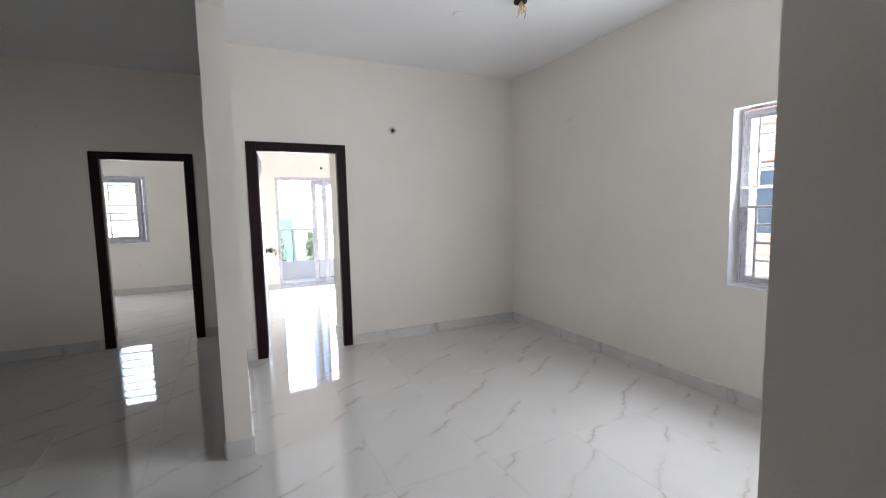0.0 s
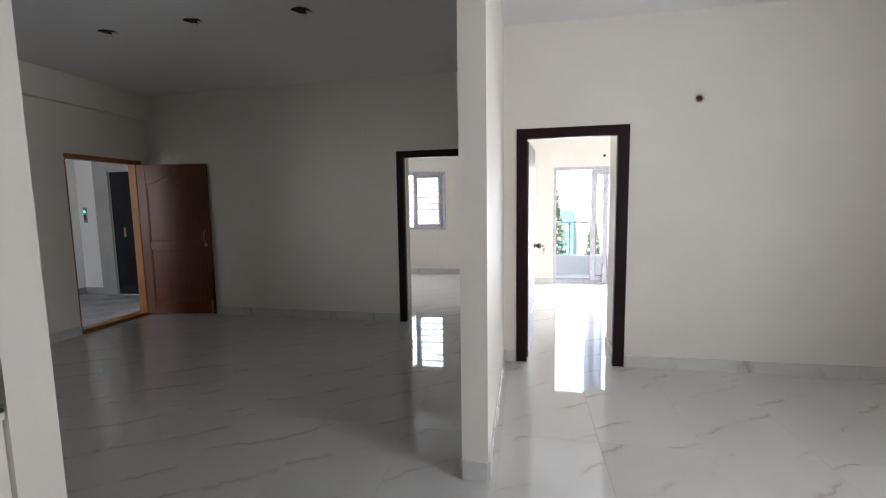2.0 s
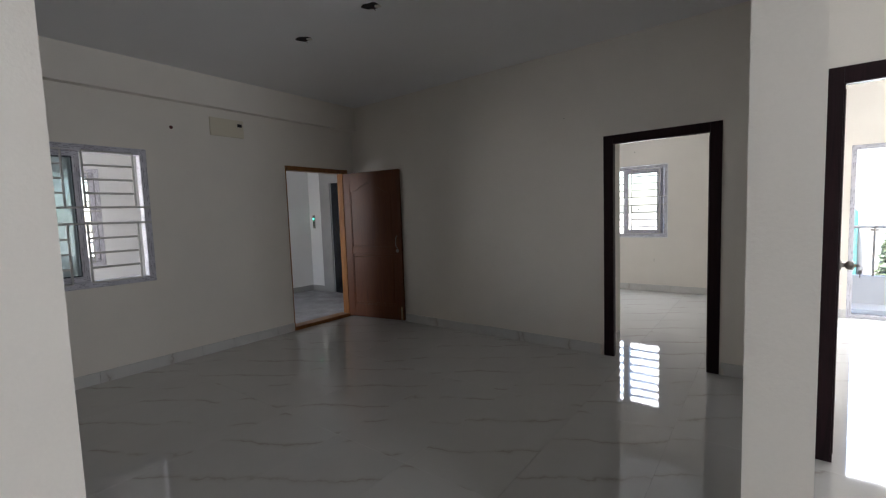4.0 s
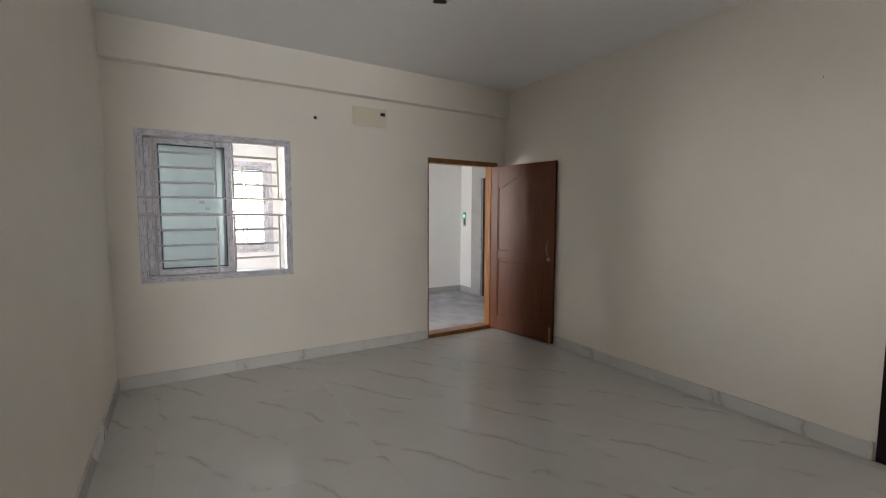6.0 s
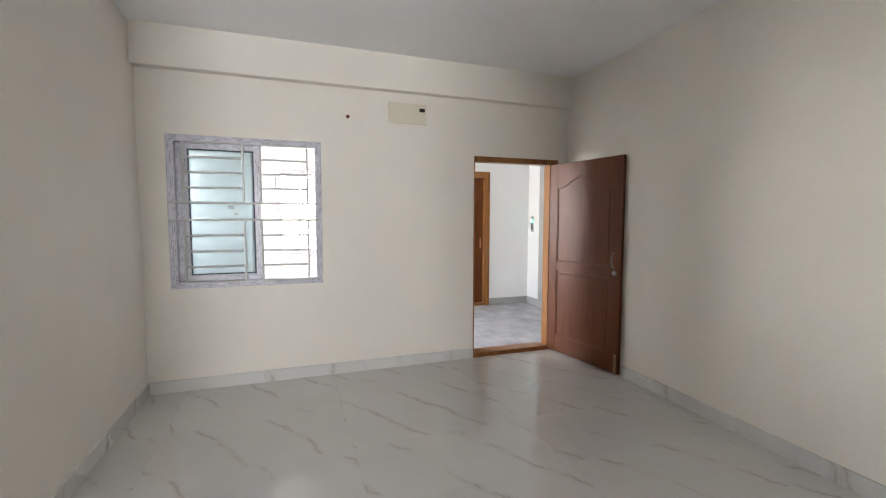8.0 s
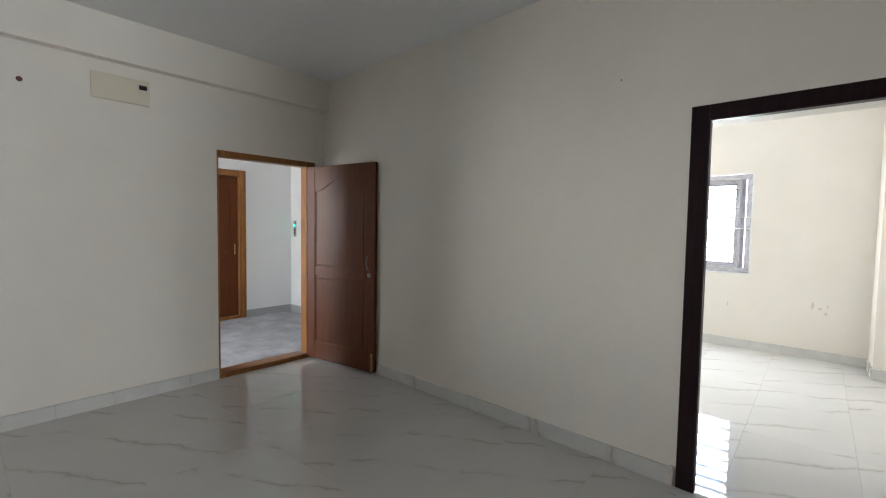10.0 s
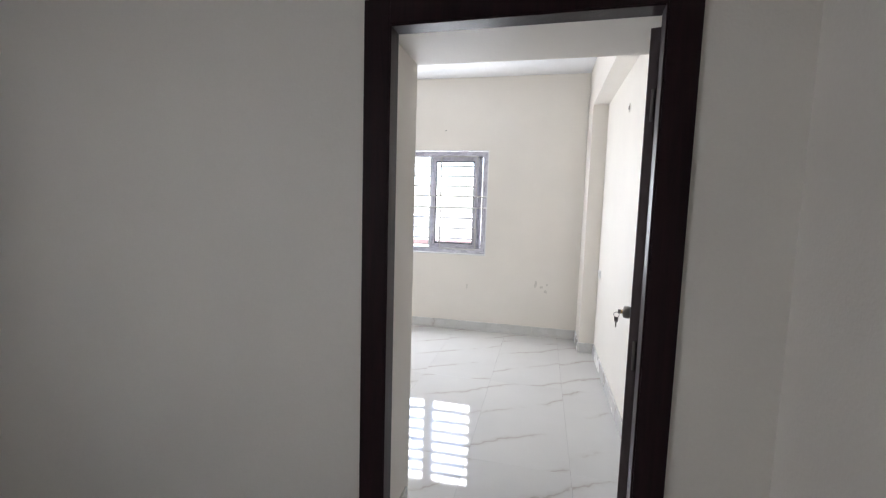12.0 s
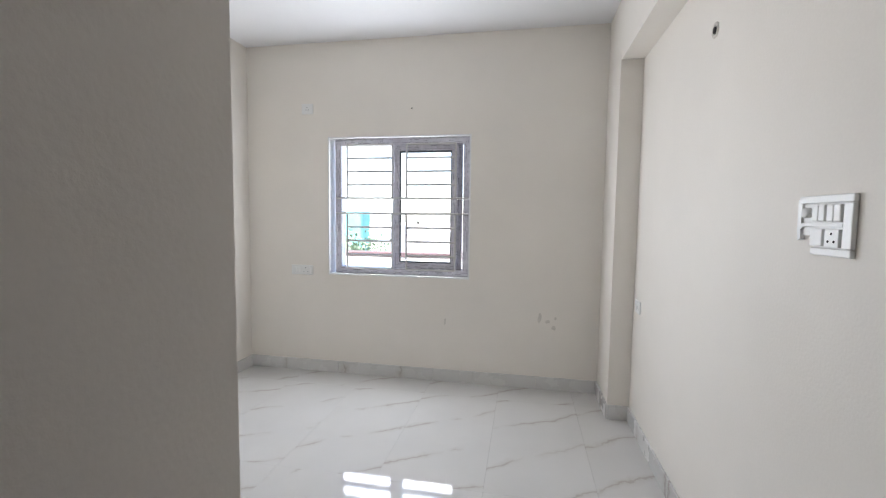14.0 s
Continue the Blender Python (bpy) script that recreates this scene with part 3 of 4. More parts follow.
def barred_window(name, m, width, height, sashes, label, meet=(0.475, 0.535)):
    t = thing(name, label, "window", m, kind="structure")
    part("window_frame", frame_ring(0.0, width, 0.0, 0.10, 0.0, height, 0.058), M_FILM, t, "grey uPVC frame in printed protective film")
    for x0, x1, y, mat in sashes:
        sash(t, x0, x1, y, 0.058, height - 0.058, mat)

    def bar(a, b):
        part("bar", rod(bmesh.new(), a, b, 0.0092, 8), M_BAR, t)
    y = -0.010
    z_lo, z_hi = 0.05, height - 0.055
    za, zb = height * 0.452, height * 0.565
    left, right = (0.12, width * meet[0]), (width * meet[1], width - 0.125)
    for x0, x1 in (left, right):
        for u in (0.25, 0.5, 0.75):
            bar((x0, y, zb + (z_hi - zb) * u), (x1, y, zb + (z_hi - zb) * u))
            bar((x0, y, z_lo + (za - z_lo) * u), (x1, y, z_lo + (za - z_lo) * u))
        for x in (x0, x1):
            bar((x, y, zb), (x, y, z_hi))
            bar((x, y, z_lo), (x, y, za))
        bar((x0, y, z_lo), (x1, y, z_lo))
        bar((x0, y, z_hi), (x1, y, z_hi))
    for z in (za, zb):
        bar((0.008, y - 0.002, z), (width - 0.008, y - 0.002, z))
    return t


W1, H1 = 3.965 - 2.737, 2.165 - 0.88
hall_window = barred_window("window_1", Matrix.Translation((XW + 0.006, 2.737, 0.88)) @ Matrix.Rotation(radians(90), 4, "Z"), W1, H1,
              [(0.100, 0.712, 0.022, M_FROST), (0.05, 0.70, 0.062, M_GLASS)], "grey uPVC sliding window with white steel bars, half open", (0.47, 0.585))
bed_window = barred_window("window_2", Matrix.Translation((-2.59, YF + 0.055, 0.932)), 1.248, 1.222,
              [(0.555, 1.135, 0.022, M_GLASS), (0.53, 1.175, 0.062, M_GLASS)], "grey uPVC sliding window with white steel bars, half open", (0.44, 0.545))
barred_window("window_3", Matrix.Translation((XE + 0.07, 2.68, 0.87)) @ Matrix.Rotation(radians(-90), 4, "Z"), 1.15, 1.20,
              [(0.50, 1.092, 0.022, M_GLASS), (0.47, 1.06, 0.062, M_GLASS)], "grey uPVC window with white steel bars, half open")
barred_window("window_4", Matrix.Translation((-7.345, 3.45, 0.90)) @ Matrix.Rotation(radians(90), 4, "Z"), 0.78, 1.32,
              [(0.058, 0.722, 0.022, M_GLASS)], "grey uPVC barred window of the flat opposite")

sticker(hall_window, 0.447, 0.0355, 0.675, 0.042, 0.028)
sticker(hall_window, 0.492, 0.0355, 0.620, 0.036, 0.024)
sticker(bed_window, 0.765, 0.0355, 0.462, 0.026, 0.022)


def reveal(name, x0, x1, y0, y1, z0, z1, m, t=0.012):
    """White plastered lining of a window recess."""
    ob = part(name, frame_ring(x0, x1, y0, y1, z0, z1, t, 0.001), M_WHITE)
    ob.matrix_basis = m
    return tagged(ob, "white painted plaster lining of a window recess", "window reveal", kind="structure")


reveal("trim_1", -2.637, -1.328, YF - 0.003, YF + 0.15, 0.918, 2.167, Matrix())
reveal("trim_2", 0, 1.212, -0.003, 0.15, 0.0, 1.257, Matrix.Translation((XE, 2.712, 0.844)) @ Matrix.Rotation(radians(-90), 4, "Z"))

# balcony sliding door
t = thing("sliding_door", "grey uPVC sliding balcony door in protective film, half open", "sliding door", Matrix.Translation((0, YB + 0.02, 0)))
part("door_frame", frame_ring(0.80, 2.50, 0.0, 0.11, 0.0, 2.09, 0.05), M_FILM, t)
for x0, x1, y, mid in ((1.455, 2.43, 0.062, False), (1.645, 2.45, 0.018, True)):
    s = part("sash", frame_ring(x0, x1, y, y + 0.036, 0.05, 2.04, 0.085), M_FILM, t)
    pane(s, x0 + 0.083, x1 - 0.083, y + 0.018, 0.133, 1.957, M_GLASS)
    part("gasket", frame_ring(x0 + 0.082, x1 - 0.082, y + 0.008, y + 0.03, 0.132, 1.958, 0.01, 0.002), M_GASKET, s)
    if mid:
        part("mid_rail", soft_box(x0 + 0.08, x1 - 0.08, y, y + 0.036, 1.0, 1.05), M_FILM, s)
part("track", soft_box(0.85, 2.45, 0.03, 0.09, 0.045, 0.056, 0.002), M_STEEL, t)

# balcony
bm = bmesh.new()
box(bm, 0.1, XE + 0.2, YB + 0.19, 10.78, -0.25, -0.03)
structure("balcony_floor", bm, M_WHITE, "pale balcony floor", "balcony")
bm = bmesh.new()
box(bm, 0.1, XE + 0.2, 10.66, 10.78, -0.05, 0.37)
structure("balcony_parapet", bm, M_WHITE, "white low balcony parapet", "parapet")
t = thing("balcony_railing", "frameless glass balcony railing with steel handrail", "railing", Matrix.Translation((0, 10.72, 0)))
for i in range(3):
    pane(t, 0.12 + i * 1.11, 1.20 + i * 1.11, 0.0, 0.37, 1.04, M_GLASS)
part("handrail", rod(bmesh.new(), (0.11, 0, 1.06), (XE + 0.19, 0, 1.06), 0.020, 14), M_BAR, t, "pale steel handrail")
for x in (1.21, 2.32):
    part("post", rod(bmesh.new(), (x, 0, 0.37), (x, 0, 1.05), 0.014, 10), M_STEEL, t)
    part("bracket", soft_box(x - 0.05, x + 0.05, -0.02, 0.02, 1.0, 1.03), M_STEEL, t)

# ---------------------------------------------------------------- kitchen worktop
t = thing("kitchen_worktop", "black granite kitchen worktop with pale unfinished edge", "worktop", Matrix.Translation((0, 0, 0)))
part("granite_slab", soft_box(-4.85, -1.290, 1.758, 2.399, 0.850, 0.860, 0.002), M_GRANITE, t)
part("cement_bed", soft_box(-4.85, -1.288, 1.755, 2.399, 0.824, 0.850, 0.004), M_SCUFF, t, "pale rough cement bed")
part("support_wall", soft_box(-4.85, -1.30, 1.80, 2.399, -0.005, 0.824, 0.004), M_WALL, t, "cream plastered base")
for i, (x, y) in enumerate(((-1.42, 2.24), (-1.50, 2.20), (-1.62, 2.27))):
    ob = part("mortar_crumb", soft_box(x, x + 0.014, y, y + 0.009, 0.866, 0.872, 0.002), M_SCUFF)
    tagged(ob, "pale mortar crumb on the granite worktop", "mortar crumb", "crumbs on the worktop")


# ---------------------------------------------------------------- fittings on walls and ceilings
def on_wall(at, facing):
    """Local x to the viewer's right, y into the wall, z up; facing is the wall's outward side."""
    turn = {"-y": 0, "+x": 90, "-x": -90, "+y": 180}[facing]
    return Matrix.Translation(at) @ Matrix.Rotation(radians(turn), 4, "Z")


def conduit_hole(at, facing, colour, ring=True, r=0.028, shift=0.0):
    t = thing("conduit_hole", "open conduit hole in the plaster with a pale ring", "wall hole", on_wall(at, facing), "open conduit holes")
    if ring:
        part("ring", lathe([(r * 1.5, 0.0), (r * 1.45, 0.004), (r * 1.0, 0.005), (r * 0.96, 0.0)], 20, Matrix.Translation((shift, 0, 0)) @ Matrix.Rotation(radians(90), 4, "X")), M_SCUFF, t)
    # The mouth is a closed disc; its dark colour stands for the shaded hole.
    part("pipe_mouth", lathe([(r * 0.66, 0.0), (r * 0.64, 0.0065), (r * 0.2, 0.0062)], 18, Matrix.Rotation(radians(90), 4, "X")), colour, t)
    return t


conduit_hole((1.696, YD, 2.30), "-y", M_RED)
conduit_hole((XW, 4.21, 2.415), "+x", M_RED, False, 0.026)
conduit_hole((1.65, YB, 2.27), "-y", M_HOLE, False, 0.035)
conduit_hole((XB, 8.72, 2.262), "-x", M_HOLE, True, 0.022)
conduit_hole((-1.853, YF, 2.396), "-y", M_HOLE, False, 0.008)

t = thing("cover_board", "cream painted cover board with a dark pipe hole", "cover board", on_wall((XW, 4.592, 2.386), "+x"))
part("board", soft_box(0, 0.375, -0.022, 0.0, 0, 0.195, 0.004), M_CREAM, t)
part("pipe_hole", soft_box(0.30, 0.36, -0.0235, -0.01, 0.118, 0.158, 0.006), M_HOLE, t)


def switch_plate(name, m, w, h, mods, label, broken=False):
    """Plate with modules (x0, x1, z0, z1, kind)."""
    t = thing(name, label, "switch board", m)
    part("plate", frame_ring(0, w, -0.010, 0.0, 0, h, 0.014, 0.003), M_PLASTIC, t)
    part("backing", soft_box(0.008, w - 0.008, -0.0085, 0.0, 0.008, h - 0.008, 0.001), M_PLASTIC, t)
    for x0, x1, z0, z1, kind in mods:
        if kind == "socket":
            s = part("socket", soft_box(x0, x1, -0.012, -0.006, z0, z1, 0.002), M_PLASTIC, t)
            cx, cz, d = (x0 + x1) / 2, (z0 + z1) / 2, (x1 - x0) * 0.22
            for dx, dz in ((0, d), (-d, -d * 0.8), (d, -d * 0.8)):
                part("pin_hole", rod(bmesh.new(), (cx + dx, -0.0128, cz + dz), (cx + dx, -0.010, cz + dz), 0.0034, 8), M_HOLE, s)
        elif kind == "knob":
            cx, cz = (x0 + x1) / 2, (z0 + z1) / 2
            part("dimmer_knob", lathe([(0.016, 0.006), (0.0155, 0.017), (0.013, 0.019), (0.0, 0.019)], 18, Matrix.Translation((cx, 0, cz)) @ Matrix.Rotation(radians(90), 4, "X")), M_PLASTIC, t)
        else:
            part("rocker", soft_box(x0, x1, -0.013, -0.006, z0, z1, 0.003), M_PLASTIC, t)
    return t


# bedroom board: the lower corner of its cover has broken away
W = 0.192
board = thing("switch_board", "white modular switch board with dimmer and socket, corner broken off", "switch board", on_wall((XB, 8.045, 1.366), "-x") @ Matrix.Diagonal((1.1, 1, 1, 1)))
part("backing", soft_box(0.012, W - 0.012, -0.006, 0.0, 0.050, 0.150, 0.001), M_PLASTIC, board)
part("backing", soft_box(0.058, W - 0.012, -0.0058, 0.0, 0.010, 0.052, 0.001), M_PLASTIC, board)
part("cover_rail", soft_box(0.004, W, -0.013, -0.001, 0.137, 0.158, 0.003), M_PLASTIC, board)
part("cover_rail", soft_box(0.056, W, -0.013, -0.001, 0.0, 0.020, 0.003), M_PLASTIC, board)
part("cover_rail", soft_box(0.012, W - 0.030, -0.012, -0.001, 0.074, 0.085, 0.002), M_PLASTIC, board)
part("cover_rail", soft_box(W - 0.030, W, -0.0128, -0.001, 0.021, 0.136, 0.003), M_PLASTIC, board)
part("cover_rail", poly_prism([(0.0, 0.150), (0.016, 0.136), (0.015, 0.080), (0.024, 0.074), (0.012, 0.066), (0.014, 0.040), (0.005, 0.036), (0.0, 0.062)], -0.0125, -0.001), M_PLASTIC, board)
part("dimmer_knob", lathe([(0.014, 0.006), (0.0135, 0.019), (0.011, 0.021), (0.0, 0.021)], 18, Matrix.Translation((0.036, 0, 0.112)) @ Matrix.Rotation(radians(90), 4, "X")), M_PLASTIC, board)
for x0, x1, z0, z1 in ((0.060, 0.082, 0.089, 0.133), (0.083, 0.105, 0.089, 0.133), (0.112, 0.134, 0.089, 0.133), (0.136, 0.158, 0.089, 0.133), (0.058, 0.102, 0.024, 0.070)):
    part("rocker", soft_box(x0, x1, -0.0165, -0.004, z0, z1, 0.003), M_PLASTIC, board)
outlet = part("socket", soft_box(0.108, 0.156, -0.0150, -0.004, 0.024, 0.070, 0.002), M_PLASTIC, board)
for dx, dz in ((0, 0.011), (-0.010, -0.009), (0.010, -0.009)):
    part("pin_hole", rod(bmesh.new(), (0.132 + dx, -0.0158, 0.047 + dz), (0.132 + dx, -0.013, 0.047 + dz), 0.0034, 8), M_HOLE, outlet)
switch_plate("socket_plate", on_wall((-3.005, YF, 0.908), "-y"), 0.215, 0.09,
             [(0.02, 0.05, 0.02, 0.07, "rocker"), (0.055, 0.085, 0.02, 0.07, "rocker"), (0.10, 0.19, 0.018, 0.072, "socket")], "white switch and socket plate on the bedroom wall")
switch_plate("socket_plate", on_wall((-2.885, YF, 2.375), "-y"), 0.11, 0.092, [(0.03, 0.08, 0.02, 0.072, "socket")], "small white socket plate above the window")
switch_plate("socket_plate", on_wall((XB, 9.80, 0.82), "-x"), 0.12, 0.085, [(0.015, 0.05, 0.015, 0.07, "rocker"), (0.06, 0.105, 0.015, 0.07, "socket")], "white socket plate on the bedroom side wall")


def blank_box(at, facing, w, h):
    """A switch box painted over with the wall."""
    t = thing("blank_switch_box", "empty switch box plastered over in wall colour", "switch box", on_wall(at, facing), "empty switch boxes")
    part("rim", frame_ring(0, w, -0.0022, 0.001, 0, h, 0.005, 0.001), M_WALL, t)
    part("filling", soft_box(0.005, w - 0.005, -0.0015, 0.001, 0.005, h - 0.005, 0.0005), M_WALL, t)


blank_box((XE, 3.53, 1.36), "-x", 0.20, 0.12)
blank_box((XW, 5.03, 1.38), "+x", 0.075, 0.17)
blank_box((XW, 5.14, 1.38), "+x", 0.075, 0.17)


def smudge(name, at, facing, blobs, label, mat=None):
    """Thin uneven patches of plaster or dirt, a little proud of the wall."""
    t = thing(name, label, "wall mark", on_wall(at, facing))
    for cx, cz, rx, rz in blobs:
        n = 14
        outline = []
        for i in range(n):
            a = 2 * math.pi * i / n
            k = 0.75 + 0.5 * noise.noise((cx * 9 + math.cos(a), cz * 9 + math.sin(a), at[2]))
            outline.append((cx + rx * math.cos(a) * k, cz + rz * math.sin(a) * k))
        part("mark", poly_prism(outline, -0.0012, 0.001), mat or M_SCUFF, t)
    return t


smudge("wall_stain", (-0.65, YF, 0.56), "-y", [(-0.07, 0.05, 0.02, 0.05), (0.0, 0.02, 0.03, 0.02), (0.05, -0.03, 0.03, 0.03), (0.06, 0.05, 0.012, 0.02)], "grey scuff marks on cream bedroom wall")
smudge("wall_stain", (-1.535, YF, 0.53), "-y", [(0, 0, 0.012, 0.04)], "small grey scuff on cream bedroom wall")
smudge("wall_stain", (-2.33, YN + 0.0305, 2.345), "-y", [(0, 0, 0.05, 0.05)], "pale plaster patch on hall wall", M_WALL)
smudge("wall_stain", (-1.637, YN + 0.017, 2.35), "-y", [(0, 0, 0.004, 0.006)], "small chip in hall wall plaster", M_HOLE)
smudge("wall_stain", (XE, 4.85, 1.46), "-x", [(0, 0, 0.11, 0.004), (0.02, -0.05, 0.09, 0.003), (0.06, -0.09, 0.05, 0.003)], "thin grey scratches on cream dining wall")
smudge("wall_stain", (XE, 4.35, 2.33), "-x", [(0, 0, 0.06, 0.006), (0.05, 0.02, 0.03, 0.006)], "grey scrape marks on cream dining wall")



def plaster_lump(at, w, d, h, seed):
    """A rough lump of mortar left at the foot of a frame."""
    bm = soft_box(-w / 2, w / 2, -d, 0.001, 0.0, h, min(w, d) * 0.3, 2)
    for v in bm.verts:
        v.co += Vector(noise.noise_vector(v.co * 40 + Vector((seed, 0, 0)))) * w * 0.22
        v.co.z = max(v.co.z, 0.0)
    ob = part("mortar_lump", bm, M_SCUFF)
    ob.matrix_basis = Matrix.Translation(at)
    tagged(ob, "rough pale mortar lump at the foot of a door frame", "mortar lump", "mortar at the door frame")


plaster_lump((-1.272, YN + 0.008, 0.0), 0.026, 0.020, 0.115, 1)
plaster_lump((-0.272, YN - 0.012, 0.0), 0.024, 0.018, 0.06, 2)


def lamp_cutout(x, y, w, d, turn):
    """A broken-out lamp box in the slab: crumbled rim, and a shallow cap coloured dark for the shade inside."""
    t = thing("ceiling_lamp_cutout", "open lamp box in the ceiling with crumbled rim", "lamp box", Matrix.Translation((x, y, CEIL)) @ Matrix.Rotation(turn, 4, "Z"), "open lamp boxes in the hall ceiling")
    bm = bmesh.new()
    n = 18
    ring = []
    for i in range(n):
        a = 2 * math.pi * i / n
        k = 1 + 0.28 * noise.noise((x + math.cos(a) * 1.7, y + math.sin(a) * 1.7, 0.3))
        ring.append((math.cos(a) * w * k, math.sin(a) * d * k))
    lo = [bm.verts.new((px, py, -0.006)) for px, py in ring]
    hi = [bm.verts.new((px * 1.1, py * 1.1, 0.0)) for px, py in ring]
    bm.faces.new(lo)
    for i in range(n):
        bm.faces.new((lo[i], hi[i], hi[(i + 1) % n], lo[(i + 1) % n]))
    part("mouth", bm, M_HOLE, t)
    part("rim_flake", soft_box(w * 0.5, w * 1.2, -d * 0.3, d * 0.5, -0.014, -0.004, 0.003), M_SCUFF, t)
    part("wire", rod(bmesh.new(), (0, 0, -0.002), (w * 0.5, d * 0.3, -0.035), 0.002, 6), M_RED, t)


for x, y, k in ((-3.25, 4.69, 1.0), (-2.38, 4.66, 1.0), (-1.43, 4.68, 1.15)):
    lamp_cutout(x, y, 0.062 * k, 0.042 * k, 0.4)
t = thing("ceiling_rose_box", "round painted-over junction box on dining ceiling", "junction box", Matrix.Translation((1.82, 4.02, CEIL)))
part("cover", lathe([(0.055, 0.0), (0.055, -0.006), (0.045, -0.010)], 20), M_CEIL, t)
t = thing("fan_hook_wires", "loose golden wires hanging from the dining fan hook box", "fan wires", Matrix.Translation((2.14, 3.64, CEIL)))
part("hook_box", lathe([(0.05, 0.0), (0.05, -0.012), (0.04, -0.013)], 18), M_HOLE, t)
rng = random.Random(4)
for i in range(9):
    bm = bmesh.new()
    p = Vector((rng.uniform(-0.02, 0.02), rng.uniform(-0.02, 0.02), -0.005))
    for k in range(5):
        q = p + Vector((rng.uniform(-0.016, 0.016), rng.uniform(-0.016, 0.016), -rng.uniform(0.012, 0.026)))
        rod(bm, p, q, 0.0035, 6)
        p = q
    part("wire", bm, M_BRASS, t)

# ---------------------------------------------------------------- outdoors
M_GROUND = plain("dusty_ground", (0.36, 0.34, 0.30), 0.9, vary=0.2, scale=0.1, grain=2)
M_PLASTER = plain("pale_render", (0.74, 0.72, 0.68), 0.8, vary=0.06, scale=0.4, grain=6)
M_PINK = plain("pink_paint", (0.62, 0.25, 0.20), 0.75, vary=0.05)
M_TEAL = plain("teal_scaffold_net", (0.088, 0.253, 0.237), 0.8, vary=0.2, scale=0.6, grain=8)
M_DARKGL = plain("dark_window_glass", (0.045, 0.07, 0.10), 0.15)
# Distant panes get a pale colour that stands in for haze over dark glass.
M_FARGL = plain("far_glass_paled_for_haze", (0.42, 0.45, 0.50), 0.4)
M_ROOF = plain("brown_parapet_coping", (0.07, 0.042, 0.042), 0.8)
M_BARK = plain("bark", (0.12, 0.09, 0.07), 0.9, vary=0.2)
M_LEAVES = foliage("leaves", (0.075, 0.115, 0.06), (0.12, 0.16, 0.09))
bm = bmesh.new()
box(bm, -900, 900, -900, 900, -9.4, -9.0)
structure("ground", bm, M_GROUND, "dusty pale ground around the building", "ground")


def building(name, x0, x1, y0, y1, top, face, label, mat, cols, floors, z0=-9.0, storey=3.1):
    """A block with windows on one face, a parapet and a stair head."""
    t = thing(name, label, "building", Matrix.Translation((0, 0, 0)))
    w = part("wall", soft_box(x0, x1, y0, y1, z0, top, 0.05, 1), mat, t)
    part("parapet", frame_ring(0, x1 - x0, 0, 0.5, 0, 0.3, 0.1), mat, t).matrix_basis = Matrix.Translation((x0, y0 - 0.1, top))
    for i in range(cols):
        for k in range(floors):
            z = top - 2.4 - k * storey
            if face == "y":
                cx = x0 + (i + 0.5) * (x1 - x0) / cols
                wn_ = part("window", soft_box(cx - 0.6, cx + 0.6, y0 - 0.06, y0 + 0.05, z, z + 1.2, 0.02, 1), M_BAR, t)
                part("pane", soft_box(cx - 0.52, cx + 0.52, y0 - 0.075, y0 - 0.05, z + 0.08, z + 1.12, 0.005, 1), M_FARGL, wn_)
                part("sunshade", soft_box(cx - 0.8, cx + 0.8, y0 - 0.5, y0 + 0.02, z + 1.3, z + 1.38, 0.01, 1), mat, wn_)
    return t


building("apartment_building", 9.0, 22.0, 70, 84, 6.0, "y", "pale apartment block seen beyond the balcony", M_PLASTER, 5, 4)
building("apartment_building", -2.0, 7.0, 95, 110, 2.0, "y", "low pale apartment block in the distance", M_PLASTER, 4, 3)
building("apartment_building", -34.0, -20.0, 62, 76, 0.2, "y", "pale house beyond the bedroom window", M_PLASTER, 5, 3)

# neighbouring house outside the dining window
t = thing("neighbour_house", "white neighbouring house with pink bands and a dark window", "building")
part("wall", soft_box(7.0, 15.0, -3.0, 12.0, -9.0, 7.0, 0.04, 1), M_PLASTER, t)
for z0, z1 in ((2.54, 2.80), (2.02, 2.26), (0.68, 0.86)):
    part("painted_band", soft_box(6.93, 7.02, -1.0, 10.0, z0, z1, 0.01, 1), M_PINK, t, "pink painted band")
for y0 in (1.2, 4.15, 7.4):
    w = part("window", soft_box(6.94, 7.05, y0, y0 + 1.5, 0.94, 2.0, 0.01, 1), M_BAR, t)
    part("pane", soft_box(6.925, 6.95, y0 + 0.06, y0 + 1.44, 1.0, 1.95, 0.005, 1), M_DARKGL, w)

t = thing("scaffold_netting", "teal netting wrapped round a building under construction", "scaffold netting")
part("net", soft_box(1.7, 3.4, 30, 33, -9, 1.05, 0.1, 1), M_TEAL, t)
t = thing("block_building", "grey block wall beside the teal netting", "building")
part("wall", soft_box(3.45, 4.4, 31, 33, -9, 0.7, 0.1, 1), M_GREYST, t)
t = thing("scaffold_netting", "teal netting on a house far beyond the bedroom window", "scaffold netting")
part("net", soft_box(-15.6, -13.9, 40, 42, -9, 1.9, 0.1, 1), M_TEAL, t)
t = thing("boundary_parapet", "pale neighbouring roof parapet with brown coping", "parapet")
part("wall", soft_box(-14, -2, 20, 20.3, -9, 0.17, 0.03, 1), M_PLASTER, t)
part("coping", soft_box(-14, -2, 19.95, 20.35, 0.17, 0.32, 0.02, 1), M_ROOF, t)


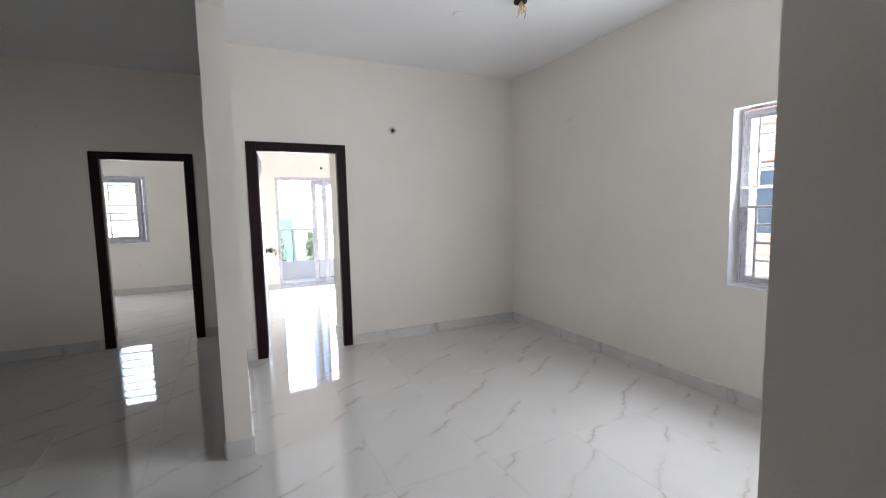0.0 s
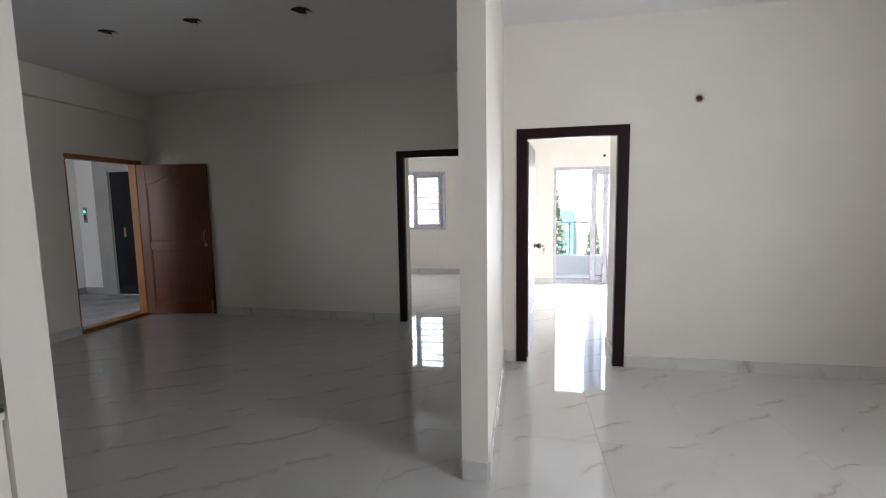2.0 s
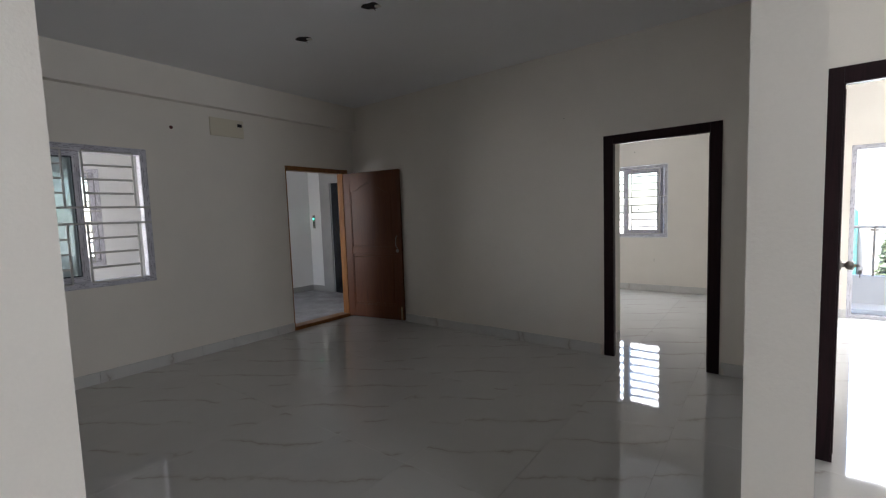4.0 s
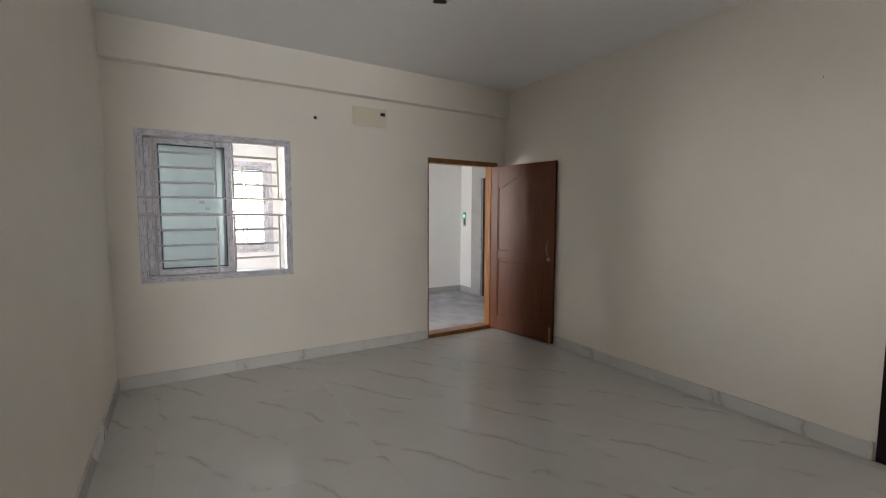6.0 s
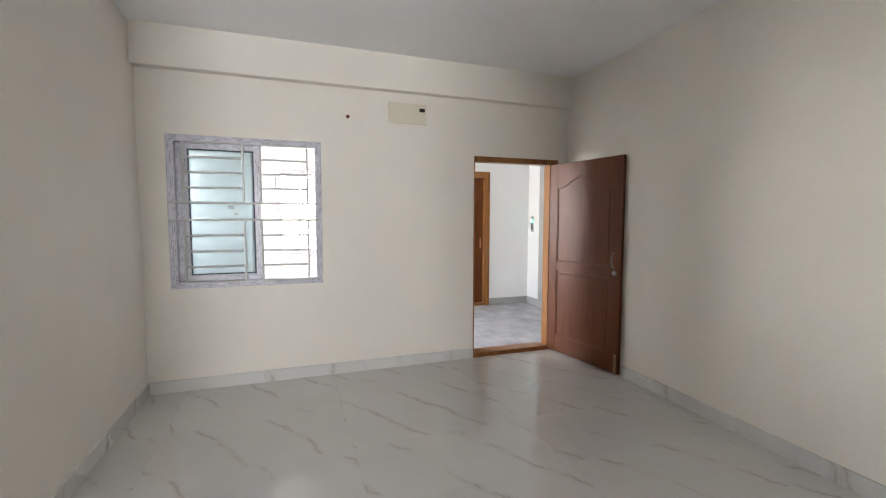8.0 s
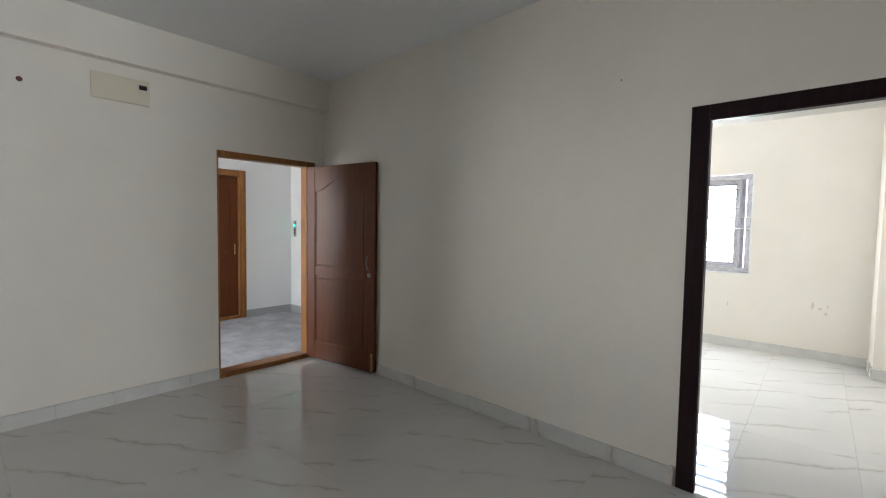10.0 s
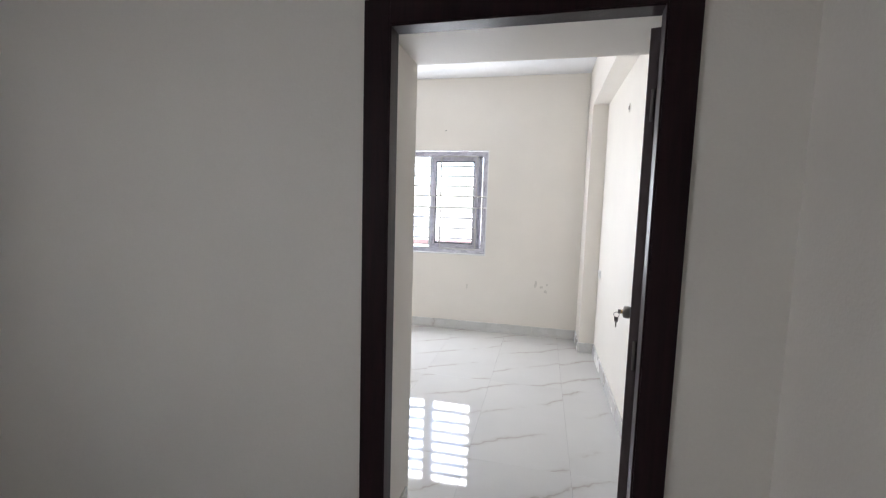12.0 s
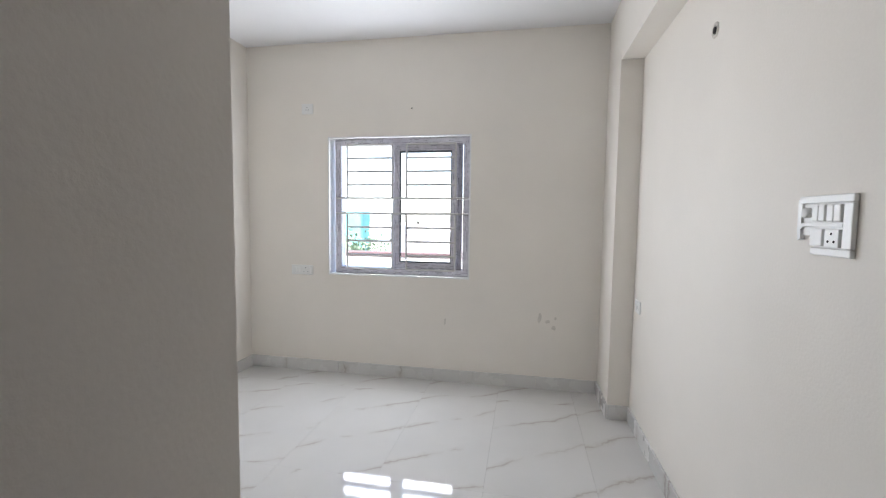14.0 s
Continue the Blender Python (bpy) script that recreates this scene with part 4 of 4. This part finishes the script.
def leafy_tree(at, top, spread, count, seed, label, conifer=False):
    """Tapered trunk, limbs and a crown of many small leaf clumps with gaps."""
    r = random.Random(seed)
    t = thing("tree", label, "tree", Matrix.Translation(at))
    h = top - at[2]
    part("trunk", lathe([(0.22, 0), (0.16, h * 0.4), (0.07, h * 0.8), (0.02, h * 0.98)], 10), M_BARK, t)
    tips = []
    for i in range(34 if conifer else 16):
        z = h * (0.45 + 0.53 * i / (34 if conifer else 16))
        reach = spread * ((1.05 - (z / h)) * 1.8 if conifer else (0.55 + 0.45 * math.sin(math.pi * (z / h - 0.4) / 0.6)))
        for k in range(6 if conifer else 2):
            a = 2 * math.pi * (k / (6 if conifer else 2) + r.random() * 0.2) + i * 1.3
            tip = Vector((math.cos(a) * reach, math.sin(a) * reach, z + (0.12 if conifer else 0.5) * reach))
            part("limb", rod(bmesh.new(), (0, 0, z), tip, 0.025, 5), M_BARK, t)
            tips.append((Vector((0, 0, z)), tip))
    bm = bmesh.new()
    for i in range(count):
        a, b = tips[r.randrange(len(tips))]
        p = a.lerp(b, r.uniform(0.25, 1.05)) + Vector((r.gauss(0, 1), r.gauss(0, 1), r.gauss(0, 1))) * spread * (0.045 if conifer else 0.22)
        u = Vector((r.gauss(0, 1), r.gauss(0, 1), r.gauss(0, 1))).normalized()
        v = u.orthogonal().normalized() * r.uniform(0.05, 0.09)
        u = u * r.uniform(0.07, 0.14)
        bm.faces.new([bm.verts.new(q) for q in (p - u, p + v, p + u, p - v)])
    part("crown", bm, M_LEAVES, t)


leafy_tree((1.55, 22, -9), 2.35, 1.1, 3400, 3, "tall tiered conifer beyond the balcony", True)
leafy_tree((4.55, 30, -9), 0.35, 0.9, 3600, 5, "dense green tree beyond the balcony", True)
leafy_tree((-10.2, 30, -9), -0.25, 1.8, 3400, 8, "leafy green tree beyond the bedroom window")
leafy_tree((-12.4, 31, -9), -0.2, 1.8, 3400, 9, "leafy green tree beyond the bedroom window")

# ---------------------------------------------------------------- skirting
def skirting(name, x0, y0, x1, y1, label="grey-white veined marble skirting tiles", h=0.105, step=0.9, mat=None, skew=None):
    """Skirting pieces along a line; the wall is on the left of the way from start to end."""
    a, b = Vector((x0, y0, 0)), Vector((x1, y1, 0))
    d = (b - a)
    length = d.length
    d.normalize()
    base = thing(name, label, "skirting", Matrix.Translation(a) @ Matrix.Rotation(math.atan2(d.y, d.x), 4, "Z"), kind="structure")
    s = 0.0
    while s < length - 0.01:
        e = min(s + step, length)
        part("skirting_tile", soft_box(s + 0.0008, e - 0.0008, -0.013, 0.001, -0.003, h, 0.0025, 1), mat or M_SKIRT, base)
        s = e


def nline(x):
    return YN - math.tan(radians(1.2)) * (x + 0.8)


skirting("baseboard_1", XW, 2.54, XW, 5.485)
skirting("baseboard_2", XW, nline(XW), -1.262, nline(-1.262))
skirting("baseboard_3", -0.288, nline(-0.288), -0.03, nline(-0.03))
skirting("baseboard_4", -0.03, YN - 0.02, -0.03, 3.56)
skirting("baseboard_5", -0.03, 3.56, 0.11, 3.56, step=2)
skirting("baseboard_6", 0.11, 3.56, 0.11, YD)
skirting("baseboard_7", 0.123, YD, 0.21, YD)
skirting("baseboard_8", 1.18, YD, XE, YD)
skirting("baseboard_9", XE, YD, XE, -2.0)
skirting("baseboard_10", -1.28, 2.54, XW, 2.54)
skirting("baseboard_11", -3.44, YF, -0.24, YF)
skirting("baseboard_12", -0.24, YF, -0.24, 9.88)
skirting("baseboard_13", -0.24, 9.88, XB, 9.88, step=2)
skirting("baseboard_14", XB, 9.88, XB, 7.0)
skirting("baseboard_15", -3.44, 7.2, -3.44, YF)
skirting("baseboard_16", -1.275, 6.66, -1.275, 7.15)
skirting("baseboard_17", 0.11, 5.5, 0.11, YB)
skirting("baseboard_18", 0.11, YB, 0.80, YB)
skirting("baseboard_19", 2.50, YB, XE, YB)
skirting("baseboard_20", 1.12, 5.95, 1.12, 5.5)
skirting("baseboard_21", -7.35, 6.875, -7.35, 7.62, "grey stone skirting on the landing", 0.11, 0.8, M_GREYST)
skirting("baseboard_22", -7.35, 7.62, -6.95, 7.62, "grey stone skirting on the landing", 0.11, 0.8, M_GREYST)
skirting("baseboard_23", -1.28, 2.41, -1.28, 2.54)

# ---------------------------------------------------------------- floor tiles
TW, TL = 0.6, 1.2


def tile_mesh(x0, x1):
    """A floor tile, whole or cut to a strip, about its whole centre."""
    bm = soft_box(x0 + 0.0003, x1 - 0.0003, -TL / 2 + 0.0003, TL / 2 - 0.0003, -0.012, 0.0, 0.0006, 1)
    me = bpy.data.meshes.new("floor_tile")
    bmesh.ops.recalc_face_normals(bm, faces=bm.faces)
    bm.to_mesh(me)
    bm.free()
    me.materials.append(M_TILE)
    return me


WHOLE, CUT_WEST, CUT_EAST = tile_mesh(-TW / 2, TW / 2), tile_mesh(-0.08, TW / 2), tile_mesh(-TW / 2, -0.18)
for i in range(-7, 8):
    for k in range(-5, 6):
        cx, cy = -1.05 + TW * (i + 0.5), 4.04 + TL * (k + 0.5)
        if cy > 9.95 and cx > 0.1:
            continue
        ob = new("floor_tile", {-7: CUT_WEST, 7: CUT_EAST}.get(i, WHOLE))
        ob.parent = floor
        half_turn = (i * 7 + k * 3) % 2 if abs(i) < 7 else 0
        ob.matrix_basis = Matrix.Translation((cx, cy, 0)) @ Matrix.Rotation(math.pi * half_turn, 4, "Z")
